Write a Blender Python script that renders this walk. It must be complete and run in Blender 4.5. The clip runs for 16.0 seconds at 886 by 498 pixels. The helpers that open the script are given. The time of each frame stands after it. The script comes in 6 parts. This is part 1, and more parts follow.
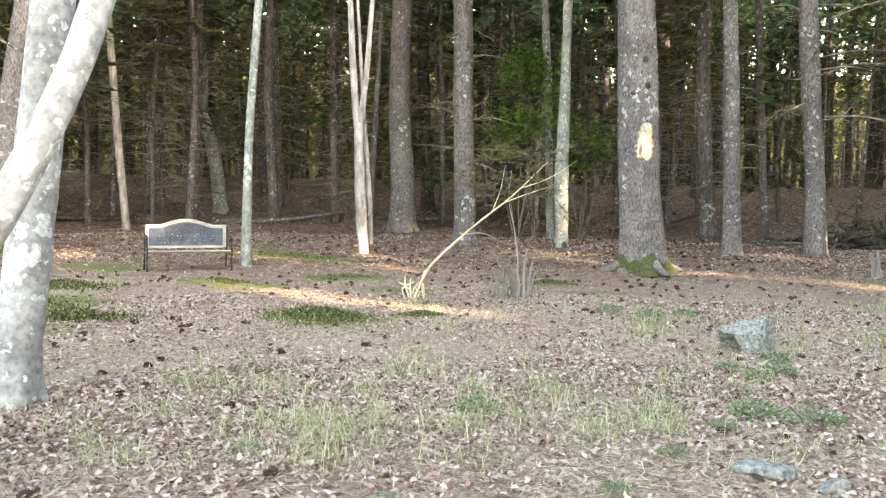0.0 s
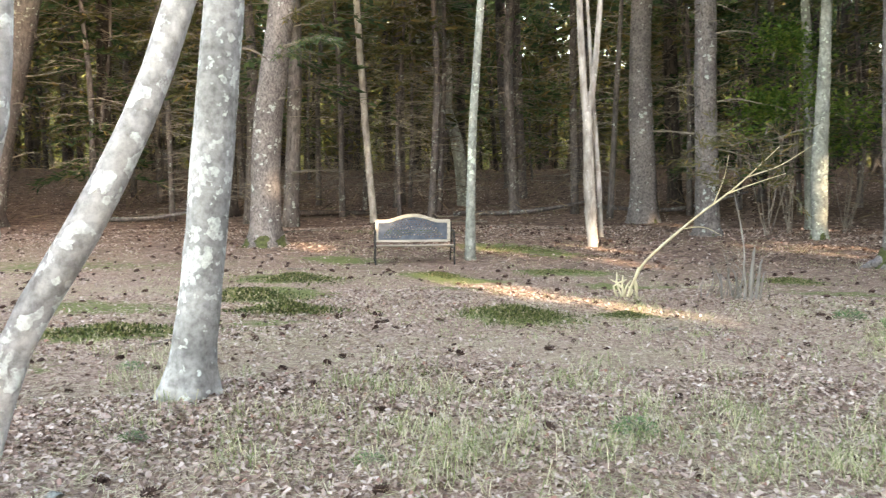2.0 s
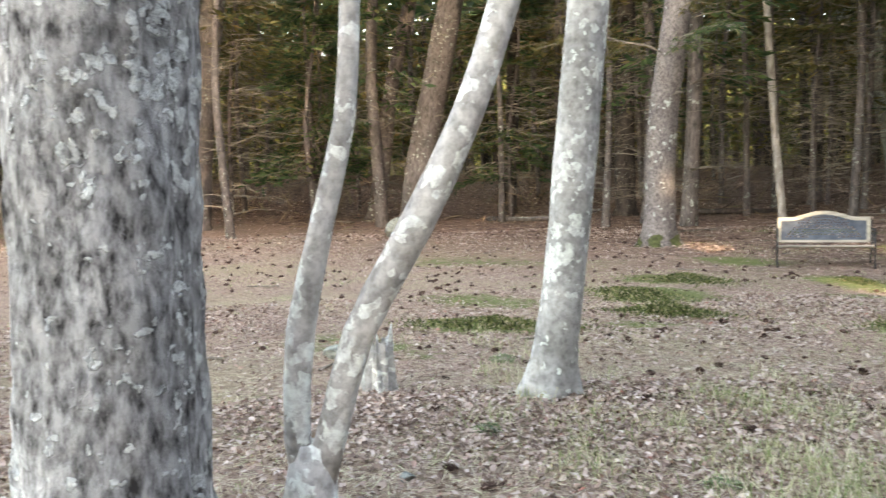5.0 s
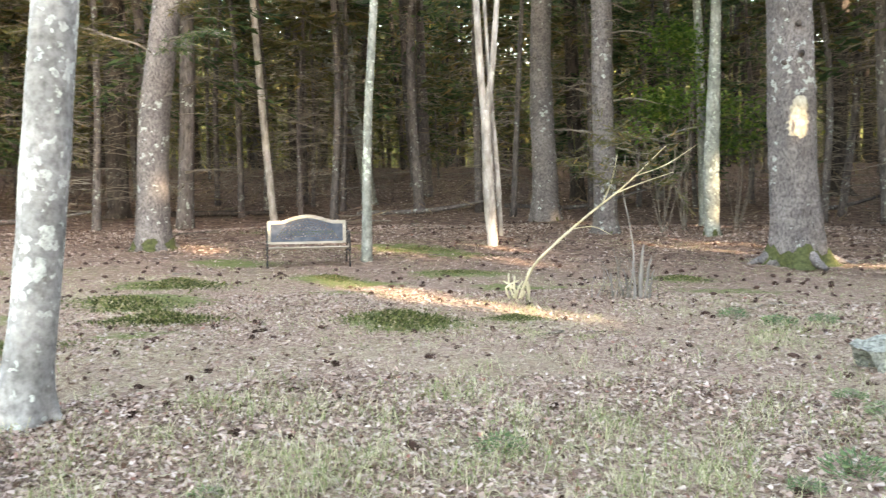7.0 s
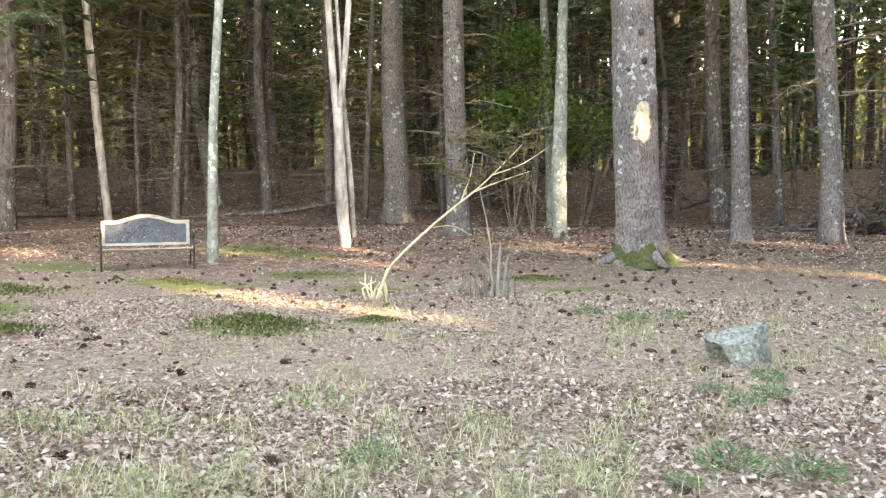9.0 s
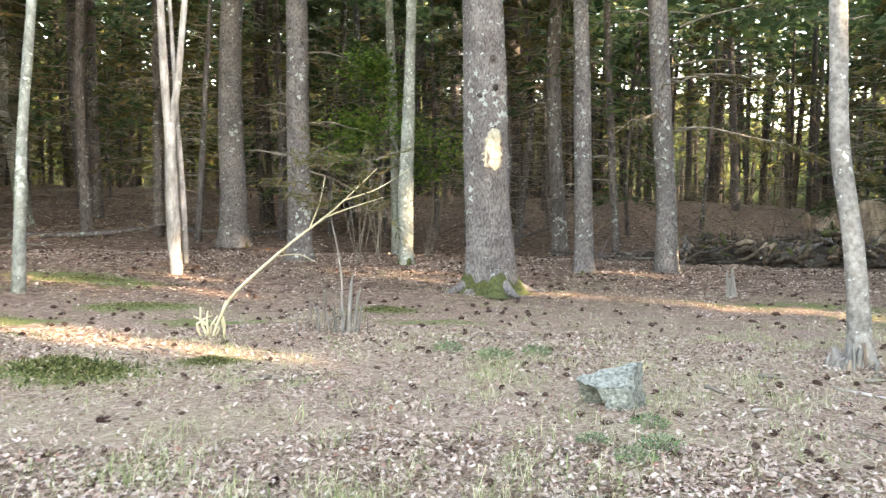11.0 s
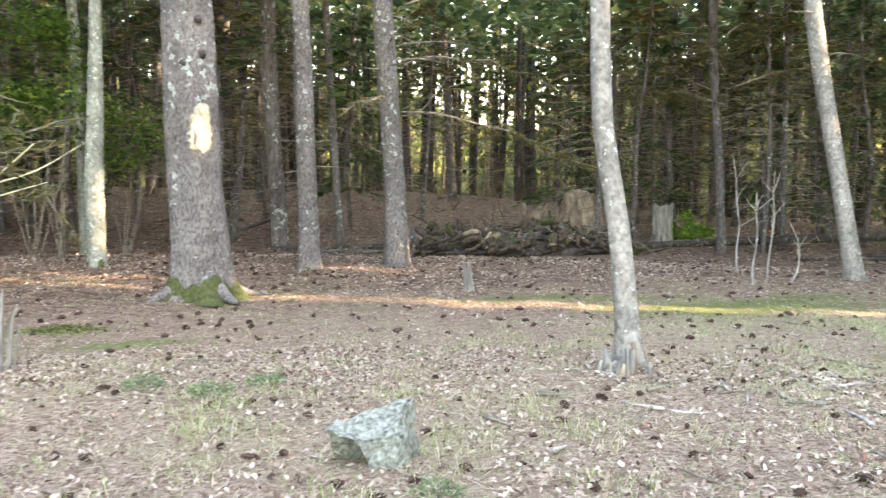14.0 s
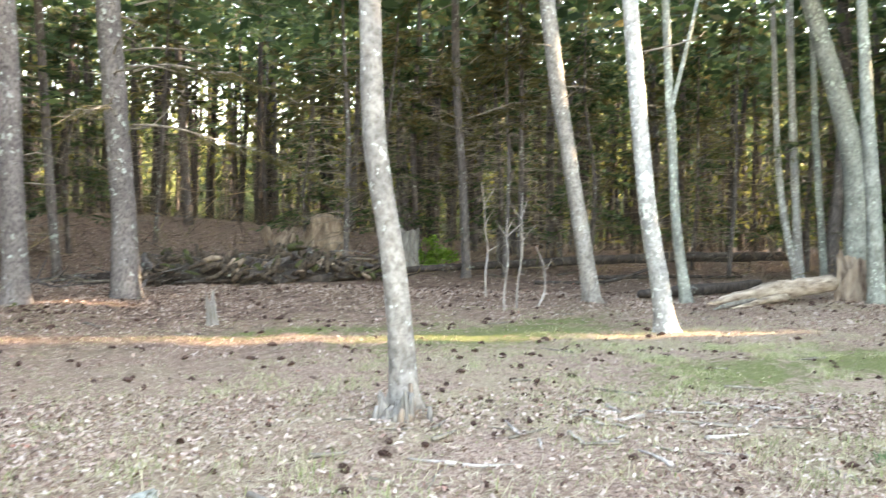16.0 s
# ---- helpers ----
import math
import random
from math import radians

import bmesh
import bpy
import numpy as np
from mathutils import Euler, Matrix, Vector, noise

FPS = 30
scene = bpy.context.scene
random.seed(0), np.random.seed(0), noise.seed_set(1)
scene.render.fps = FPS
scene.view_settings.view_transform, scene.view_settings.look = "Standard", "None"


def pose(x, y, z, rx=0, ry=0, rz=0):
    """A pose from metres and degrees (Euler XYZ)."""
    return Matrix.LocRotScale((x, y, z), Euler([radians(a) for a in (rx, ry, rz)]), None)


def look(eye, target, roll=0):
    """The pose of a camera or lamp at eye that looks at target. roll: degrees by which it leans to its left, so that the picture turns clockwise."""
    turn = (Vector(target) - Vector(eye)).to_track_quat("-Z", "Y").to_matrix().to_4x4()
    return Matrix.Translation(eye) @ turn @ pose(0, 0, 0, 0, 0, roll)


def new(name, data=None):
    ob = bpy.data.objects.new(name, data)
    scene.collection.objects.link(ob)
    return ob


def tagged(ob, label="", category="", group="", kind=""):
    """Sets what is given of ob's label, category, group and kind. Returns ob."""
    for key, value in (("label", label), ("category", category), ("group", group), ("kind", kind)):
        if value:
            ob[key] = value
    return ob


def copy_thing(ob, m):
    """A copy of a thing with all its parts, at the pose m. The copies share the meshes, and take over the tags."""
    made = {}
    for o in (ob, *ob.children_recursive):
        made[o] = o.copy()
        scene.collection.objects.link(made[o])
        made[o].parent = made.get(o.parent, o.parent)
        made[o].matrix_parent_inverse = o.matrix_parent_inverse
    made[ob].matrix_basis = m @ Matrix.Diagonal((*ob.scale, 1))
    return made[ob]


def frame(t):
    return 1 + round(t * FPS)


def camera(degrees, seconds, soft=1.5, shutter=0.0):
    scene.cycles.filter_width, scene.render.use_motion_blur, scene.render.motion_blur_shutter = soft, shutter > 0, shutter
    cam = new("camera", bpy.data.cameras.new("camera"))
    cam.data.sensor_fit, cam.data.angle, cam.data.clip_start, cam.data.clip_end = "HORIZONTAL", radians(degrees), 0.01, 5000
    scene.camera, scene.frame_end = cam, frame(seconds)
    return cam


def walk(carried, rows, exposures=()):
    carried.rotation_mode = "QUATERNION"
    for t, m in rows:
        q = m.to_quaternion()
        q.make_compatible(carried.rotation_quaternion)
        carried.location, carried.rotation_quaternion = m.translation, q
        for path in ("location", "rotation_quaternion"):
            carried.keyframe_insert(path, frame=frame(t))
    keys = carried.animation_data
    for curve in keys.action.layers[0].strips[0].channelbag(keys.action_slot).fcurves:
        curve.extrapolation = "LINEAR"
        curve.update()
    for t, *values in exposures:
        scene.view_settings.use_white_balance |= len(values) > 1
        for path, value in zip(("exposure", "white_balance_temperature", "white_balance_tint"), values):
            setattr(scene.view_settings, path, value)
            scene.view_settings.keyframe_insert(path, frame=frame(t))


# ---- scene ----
cam = camera(56.63, 16.0, soft=1.25, shutter=0.33)
PATH = [
    (0, look((0.066, 0.256, 1.209), (-0.042, 6.244, 0.855), 1.09)),
    (0.5, look((0.164, 0.403, 1.217), (-0.149, 6.384, 0.864), 0.69)),
    (1, look((0.248, 0.535, 1.200), (-0.714, 6.447, 0.847), 0.10)),
    (1.5, look((0.501, 0.573, 1.241), (-1.128, 6.335, 0.853), -0.21)),
    (2, look((0.602, 0.671, 1.267), (-1.344, 6.329, 0.820), -0.12)),
    (2.5, look((0.608, 0.782, 1.263), (-1.987, 6.175, 0.839), -0.74)),
    (3, look((0.586, 0.968, 1.218), (-3.052, 5.722, 0.824), -1.15)),
    (3.2, look((0.617, 0.982, 1.228), (-3.358, 5.458, 0.829), -1.23)),
    (3.6, look((0.633, 0.986, 1.229), (-3.832, 4.974, 0.827), -1.27)),
    (4, look((0.648, 0.991, 1.230), (-4.040, 4.714, 0.825), -1.29)),
    (4.25, look((0.658, 0.994, 1.231), (-4.062, 4.676, 0.824), -1.30)),
    (4.6, look((0.672, 0.998, 1.232), (-3.967, 4.782, 0.824), -1.33)),
    (5, look((0.688, 1.003, 1.233), (-3.676, 5.101, 0.824), -1.38)),
    (5.3, look((0.699, 1.007, 1.233), (-3.315, 5.447, 0.826), -1.43)),
    (5.5, look((0.690, 1.046, 1.227), (-3.040, 5.728, 0.823), -1.59)),
    (6, look((0.699, 1.086, 1.226), (-2.101, 6.376, 0.804), -1.09)),
    (6.5, look((0.616, 0.972, 1.274), (-1.263, 6.653, 0.825), -0.24)),
    (7, look((0.787, 1.028, 1.295), (-0.555, 6.857, 0.829), -0.42)),
    (7.5, look((0.680, 1.045, 1.256), (-0.133, 6.973, 0.813), -0.17)),
    (8, look((0.670, 1.062, 1.261), (0.127, 7.020, 0.806), -0.29)),
    (8.2, look((0.686, 1.094, 1.219), (0.169, 7.056, 0.784), -0.25)),
    (8.7, look((0.671, 1.222, 1.224), (0.328, 7.197, 0.787), -0.08)),
    (9.2, look((0.655, 1.350, 1.229), (0.454, 7.331, 0.788), 0.35)),
    (9.7, look((0.639, 1.479, 1.233), (0.611, 7.463, 0.796), 0.84)),
    (10.1, look((0.627, 1.581, 1.237), (0.804, 7.563, 0.813), 1.15)),
    (10.5, look((0.614, 1.684, 1.241), (1.092, 7.651, 0.843), 1.28)),
    (11, look((0.525, 1.939, 1.253), (1.451, 7.862, 1.001), 1.30)),
    (11.5, look((0.523, 2.178, 1.249), (1.667, 8.063, 1.000), 0.81)),
    (12, look((0.597, 2.404, 1.260), (1.988, 8.236, 1.014), 0.66)),
    (12.5, look((0.633, 2.654, 1.258), (2.279, 8.419, 1.021), 0.61)),
    (13, look((0.653, 2.903, 1.247), (2.514, 8.602, 0.997), 0.05)),
    (13.5, look((0.774, 3.211, 1.233), (3.097, 8.737, 0.960), 0.42)),
    (14, look((0.884, 3.498, 1.230), (3.742, 8.766, 0.957), 0.64)),
    (14.5, look((0.944, 3.739, 1.257), (4.331, 8.686, 1.023), 0.41)),
    (15, look((1.083, 3.949, 1.243), (4.826, 8.629, 0.948), 0.40)),
    (15.5, look((1.141, 4.050, 1.258), (5.005, 8.630, 0.959), 0.49)),
    (16, look((1.222, 4.283, 1.244), (5.571, 8.416, 1.169), 0.71)),
]
EXPOSURE = 4.45
walk(cam, PATH, [(t, EXPOSURE + stops, 9400, 16) for t, stops in ((0, 0.0), (1.5, -0.2), (3, -0.35), (5.5, -0.42), (6.0, -0.2), (6.5, -0.18), (7, -0.08), (8.5, 0.02), (11, 0.08), (13, 0.24), (14.5, 0.33), (16, 0.4))])

# ---- world and sun ----
SUN_ELEV, SUN_DIR = radians(17), Vector((0.80, -0.60, 0.0))
world = bpy.data.worlds.new("sky")
scene.world = world
world.use_nodes = True
wn = world.node_tree
sky = wn.nodes.new("ShaderNodeTexSky")
sky.sky_type, sky.sun_disc = "NISHITA", False
sky.sun_elevation, sky.sun_rotation = SUN_ELEV, math.atan2(SUN_DIR.x, SUN_DIR.y)
wn.links.new(sky.outputs[0], wn.nodes["Background"].inputs[0])
wn.nodes["Background"].inputs[1].default_value = 0.15
sun = new("sun", bpy.data.lights.new("sun", "SUN"))
sun.data.energy, sun.data.angle, sun.data.color = 1.15, radians(0.6), (1.0, 0.92, 0.78)
sun.matrix_world = look(SUN_DIR * 50 + Vector((0, 0, 50 * math.tan(SUN_ELEV))), (0, 0, 0))


# ---- ground shape ----
def step(a, b, x):
    t = np.clip((x - a) / (b - a), 0, 1)
    return t * t * (3 - 2 * t)


def ground_base(x, y):
    d = np.hypot(x - 0.5, y - 1)
    br = np.abs(np.degrees(np.arctan2(x - 0.5, y - 1)))
    right = np.where(np.asarray(x) > 0.5, 1 - 0.7 * step(22, 58, br), 1 - 0.7 * step(95, 150, br))
    return (0.25 * step(12, 20, d) + 2.0 * step(20, 46, d)) * right


def ground_z(x, y):
    bumps = 0.018 * np.sin(1.7 * x + 0.6 * y) * np.sin(1.3 * y - 0.4 * x + 1) + 0.012 * np.sin(3.1 * x - 2.2 * y)
    return ground_base(x, y) + bumps


def gz(x, y):
    return float(ground_z(np.float64(x), np.float64(y)))


# ---- materials ----
def mat(name, rough=0.85):
    m = bpy.data.materials.new(name)
    m.use_nodes = True
    nt = m.node_tree
    b = nt.nodes["Principled BSDF"]
    b.inputs["Roughness"].default_value = rough
    b.inputs["Specular IOR Level"].default_value = 0.25
    return m, nt, b


def node(nt, kind, **values):
    n = nt.nodes.new(kind)
    for key, value in values.items():
        key = key.replace("_", " ")
        n.inputs[key].default_value = value
    return n


def coords(nt, scale=(1, 1, 1), source="Object", shift=True):
    tc = nt.nodes.new("ShaderNodeTexCoord")
    mp = nt.nodes.new("ShaderNodeMapping")
    mp.inputs["Scale"].default_value = scale
    nt.links.new(tc.outputs[source], mp.inputs["Vector"])
    if shift:
        oi = nt.nodes.new("ShaderNodeObjectInfo")
        mul = nt.nodes.new("ShaderNodeMath")
        mul.operation = "MULTIPLY"
        mul.inputs[1].default_value = 37.0
        nt.links.new(oi.outputs["Random"], mul.inputs[0])
        nt.links.new(mul.outputs[0], mp.inputs["Location"])
    return mp.outputs[0]


def noise_tex(nt, vec, scale, detail=4.0, rough=0.55):
    n = nt.nodes.new("ShaderNodeTexNoise")
    n.inputs["Scale"].default_value, n.inputs["Detail"].default_value, n.inputs["Roughness"].default_value = scale, detail, rough
    nt.links.new(vec, n.inputs["Vector"])
    return n.outputs["Fac"]


def ramp(nt, fac, stops):
    r = nt.nodes.new("ShaderNodeValToRGB")
    while len(r.color_ramp.elements) < len(stops):
        r.color_ramp.elements.new(0.5)
    for e, (p, c) in zip(r.color_ramp.elements, stops):
        e.position = p
        e.color = (*c, 1) if len(c) == 3 else c
    nt.links.new(fac, r.inputs[0])
    return r.outputs[0]


def grey(v):
    return (v, v, v)


def mix(nt, fac, a, b, blend="MIX"):
    m = nt.nodes.new("ShaderNodeMix")
    m.data_type, m.blend_type = "RGBA", blend
    for i, s in ((0, fac), (6, a), (7, b)):
        if isinstance(s, (int, float)):
            m.inputs[i].default_value = s
        elif isinstance(s, tuple):
            m.inputs[i].default_value = (*s, 1)
        else:
            nt.links.new(s, m.inputs[i])
    return m.outputs[2]


def bump(nt, b, height, strength, distance):
    bp = nt.nodes.new("ShaderNodeBump")
    bp.inputs["Strength"].default_value, bp.inputs["Distance"].default_value = strength, distance
    nt.links.new(height, bp.inputs["Height"])
    nt.links.new(bp.outputs[0], b.inputs["Normal"])


def bark(name, dark, light, lichen, lichen_amount, furrow=14.0, stretch=0.3, depth=0.02, spots=9.0):
    """Bark: furrows that run up the stem, blotches, lichen spots, and moss at the foot where there is some."""
    m, nt, b = mat(name, 0.9)
    v = coords(nt, (1, 1, stretch))
    v2 = coords(nt)
    f = noise_tex(nt, v, furrow, 6, 0.65)
    base = ramp(nt, f, [(0.34, dark), (0.62, light)])
    tone = ramp(nt, noise_tex(nt, v2, 2.3, 3), [(0.3, grey(0.62)), (0.7, grey(1.15))])
    base = mix(nt, 1.0, base, tone, "MULTIPLY")
    vo = nt.nodes.new("ShaderNodeTexVoronoi")
    vo.inputs["Scale"].default_value, vo.inputs["Randomness"].default_value = spots, 1.0
    wob = nt.nodes.new("ShaderNodeTexNoise")
    wob.inputs["Scale"].default_value, wob.inputs["Detail"].default_value = 14.0, 5.0
    nt.links.new(v2, wob.inputs["Vector"])
    warp = mix(nt, 0.16, v2, wob.outputs["Color"])
    nt.links.new(warp, vo.inputs["Vector"])
    size = noise_tex(nt, v2, 1.6, 2)
    sub = nt.nodes.new("ShaderNodeMath")
    sub.operation = "SUBTRACT"
    nt.links.new(size, sub.inputs[0])
    nt.links.new(vo.outputs["Distance"], sub.inputs[1])
    cut = 0.36 - lichen_amount
    patch = ramp(nt, sub.outputs[0], [(cut, grey(0)), (cut + 0.06, grey(1))])
    speck = ramp(nt, noise_tex(nt, v2, 34, 4, 0.7), [(0.35, grey(0.25)), (0.6, grey(1))])
    patch = mix(nt, 1.0, patch, speck, "MULTIPLY")
    col = mix(nt, patch, base, lichen)
    nt.links.new(col, b.inputs["Base Color"])
    h = mix(nt, 0.4, mix(nt, 0.5, f, noise_tex(nt, v2, 60, 5, 0.7)), patch)
    bump(nt, b, h, 0.9, depth)
    return m


def plain(name, dark, light, scale=6.0, stretch=(1, 1, 1), rough=0.85, depth=0.006, fine=50.0):
    m, nt, b = mat(name, rough)
    v = coords(nt, stretch)
    f = noise_tex(nt, v, scale, 6, 0.62)
    nt.links.new(ramp(nt, f, [(0.32, dark), (0.68, light)]), b.inputs["Base Color"])
    bump(nt, b, mix(nt, 0.5, f, noise_tex(nt, v, fine, 4)), 0.7, depth)
    return m


def leafy(name, stops, see=0.45, rough=0.6, scale=0.0):
    """Leaves and needles: each one its own tint, light passing through them."""
    m, nt, b = mat(name, rough)
    geo = nt.nodes.new("ShaderNodeNewGeometry")
    col = ramp(nt, geo.outputs["Random Per Island"], stops)
    if scale:
        tone = ramp(nt, noise_tex(nt, coords(nt), scale, 2), [(0.3, grey(0.55)), (0.7, grey(1.3))])
        col = mix(nt, 1.0, col, tone, "MULTIPLY")
    nt.links.new(col, b.inputs["Base Color"])
    tr = nt.nodes.new("ShaderNodeBsdfTranslucent")
    nt.links.new(col, tr.inputs["Color"])
    ms = nt.nodes.new("ShaderNodeMixShader")
    ms.inputs[0].default_value = see
    nt.links.new(b.outputs[0], ms.inputs[1])
    nt.links.new(tr.outputs[0], ms.inputs[2])
    nt.links.new(ms.outputs[0], nt.nodes["Material Output"].inputs["Surface"])
    return m


PINE = bark("pine_bark", (0.06, 0.05, 0.048), (0.25, 0.222, 0.212), (0.46, 0.50, 0.46), 0.06, 34, 0.5, spots=8.0, depth=0.03)
ROUGH = bark("rough_plated_bark", (0.04, 0.036, 0.036), (0.56, 0.545, 0.54), (0.78, 0.80, 0.78), 0.24, 26, 0.45, spots=16.0, depth=0.05)
SPRUCE = bark("spruce_bark", (0.05, 0.042, 0.04), (0.18, 0.155, 0.148), (0.40, 0.44, 0.40), 0.06, 22, spots=10.0, depth=0.012)
WHITE_BARK = bark("white_lichen_bark", (0.33, 0.31, 0.29), (0.68, 0.655, 0.625), (0.92, 0.95, 0.90), 0.36, 22, 0.9, spots=11.0, depth=0.012)
PALE = bark("pale_lichen_bark", (0.25, 0.24, 0.225), (0.50, 0.485, 0.46), (0.74, 0.77, 0.71), 0.22, 22, 0.9, spots=12.0, depth=0.012)
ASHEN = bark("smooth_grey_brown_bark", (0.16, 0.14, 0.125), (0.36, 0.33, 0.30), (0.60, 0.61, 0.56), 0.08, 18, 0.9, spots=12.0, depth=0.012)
GREEN_BARK = bark("grey_green_bark", (0.15, 0.155, 0.135), (0.34, 0.35, 0.31), (0.54, 0.60, 0.50), 0.13, 18, 0.7, spots=11.0, depth=0.008)
# woodland shade put into the bark colour; also truly dark logs, knots and brush
SHADED_AND_DARK_BARK = bark("shaded_and_dark_bark", (0.022, 0.018, 0.016), (0.10, 0.08, 0.07), (0.25, 0.27, 0.24), 0.02, 14, depth=0.015)
DEAD_BARK = bark("bare_dead_wood", (0.24, 0.205, 0.18), (0.50, 0.45, 0.41), (0.58, 0.56, 0.5), 0.03, 11, depth=0.01)
TWIG = plain("dry_twigs", (0.08, 0.066, 0.054), (0.29, 0.25, 0.205), 9)
YELLOW_WOOD = plain("peeled_yellow_wood", (0.42, 0.36, 0.22), (0.72, 0.64, 0.44), 12, (1, 1, 0.3))
GREY_WOOD = plain("weathered_grey_wood", (0.13, 0.115, 0.10), (0.36, 0.33, 0.30), 12, (1, 1, 0.2), depth=0.012)
ROT_WOOD = plain("rotten_brown_wood", (0.09, 0.055, 0.04), (0.44, 0.34, 0.26), 8, (1, 1, 0.25), depth=0.015)
LOG_WOOD = plain("bare_tan_log_wood", (0.13, 0.085, 0.06), (0.58, 0.47, 0.37), 9, (0.2, 1, 1), depth=0.012)
STONE = plain("grey_stone", (0.06, 0.064, 0.054), (0.33, 0.34, 0.30), 34, depth=0.02, fine=90)
MOSS = plain("green_moss", (0.03, 0.036, 0.014), (0.10, 0.11, 0.04), 18, depth=0.02, fine=90)
BRIGHT_MOSS = plain("bright_moss", (0.07, 0.13, 0.015), (0.20, 0.32, 0.05), 14, depth=0.02, fine=90)
NEEDLES = leafy("conifer_needles", [(0.0, (0.025, 0.05, 0.022)), (0.5, (0.055, 0.10, 0.04)), (0.85, (0.11, 0.16, 0.06)), (1.0, (0.22, 0.18, 0.08))], 0.45)
OLIVE = leafy("olive_needles", [(0.0, (0.05, 0.055, 0.02)), (0.5, (0.10, 0.10, 0.035)), (0.9, (0.16, 0.13, 0.05)), (1.0, (0.25, 0.16, 0.06))], 0.45)
BROAD = leafy("broad_green_leaves", [(0.0, (0.05, 0.11, 0.02)), (0.6, (0.11, 0.21, 0.04)), (1.0, (0.24, 0.30, 0.07))], 0.5, 0.5)
GRASS = leafy("grass_blades", [(0.0, (0.15, 0.21, 0.08)), (0.4, (0.32, 0.36, 0.16)), (0.65, (0.52, 0.49, 0.29)), (1.0, (0.72, 0.63, 0.46))], 0.4, 0.55)
LITTER = leafy("fallen_leaves", [(0.0, (0.09, 0.055, 0.043)), (0.2, (0.21, 0.135, 0.105)), (0.5, (0.38, 0.27, 0.22)), (0.8, (0.50, 0.39, 0.335)), (0.95, (0.60, 0.50, 0.44)), (0.985, (0.30, 0.12, 0.085)), (1.0, (0.58, 0.50, 0.42))], 0.15, 0.7)


# ---- mesh helpers ----
def link(name, verts, faces, material, parent=None, smooth=True, label=""):
    me = bpy.data.meshes.new(name)
    me.from_pydata([tuple(v) for v in verts], [], [tuple(f) for f in faces])
    me.materials.append(material)
    if smooth:
        me.shade_smooth()
    ob = new(name, me)
    if parent is not None:
        ob.parent = parent
    if label:
        ob["label"] = label
    return ob


def part(name, bm, material, parent=None, label="", smooth=False):
    me = bpy.data.meshes.new(name)
    bm.to_mesh(me)
    bm.free()
    me.materials.append(material)
    if smooth:
        me.shade_smooth()
    ob = new(name, me)
    if parent is not None:
        ob.parent = parent
    if label:
        ob["label"] = label
    return ob


def quads(name, v4, material, parent=None):
    """One mesh of loose four-cornered blades: v4 is n x 4 x 3."""
    n = len(v4)
    me = bpy.data.meshes.new(name)
    me.vertices.add(4 * n)
    me.vertices.foreach_set("co", np.asarray(v4, np.float32).reshape(-1))
    me.loops.add(4 * n)
    me.loops.foreach_set("vertex_index", np.arange(4 * n, dtype=np.int32))
    me.polygons.add(n)
    me.polygons.foreach_set("loop_start", np.arange(0, 4 * n, 4, dtype=np.int32))
    me.update(calc_edges=True)
    me.materials.append(material)
    ob = new(name, me)
    if parent is not None:
        ob.parent = parent
    return ob


def spline(points, gap):
    """Points (x, y, z, r) drawn out into a smooth line with steps of about gap metres."""
    p = np.array(points, float)
    p = np.vstack([2 * p[0] - p[1], p, 2 * p[-1] - p[-2]])
    far = np.linalg.norm(np.diff(p[:, :3], axis=0), axis=1) + 1e-6
    out = []
    for i in range(1, len(p) - 2):
        a, b, c, d = p[i - 1 : i + 3]
        m0 = (c - a) / (far[i - 1] + far[i]) * far[i]
        m1 = (d - b) / (far[i] + far[i + 1]) * far[i]
        n = max(1, int(far[i] / gap))
        for s in np.arange(n) / n:
            out.append((2 * s**3 - 3 * s**2 + 1) * b + (s**3 - 2 * s**2 + s) * m0 + (3 * s**2 - 2 * s**3) * c + (s**3 - s**2) * m1)
    out.append(p[-2])
    return np.array(out)


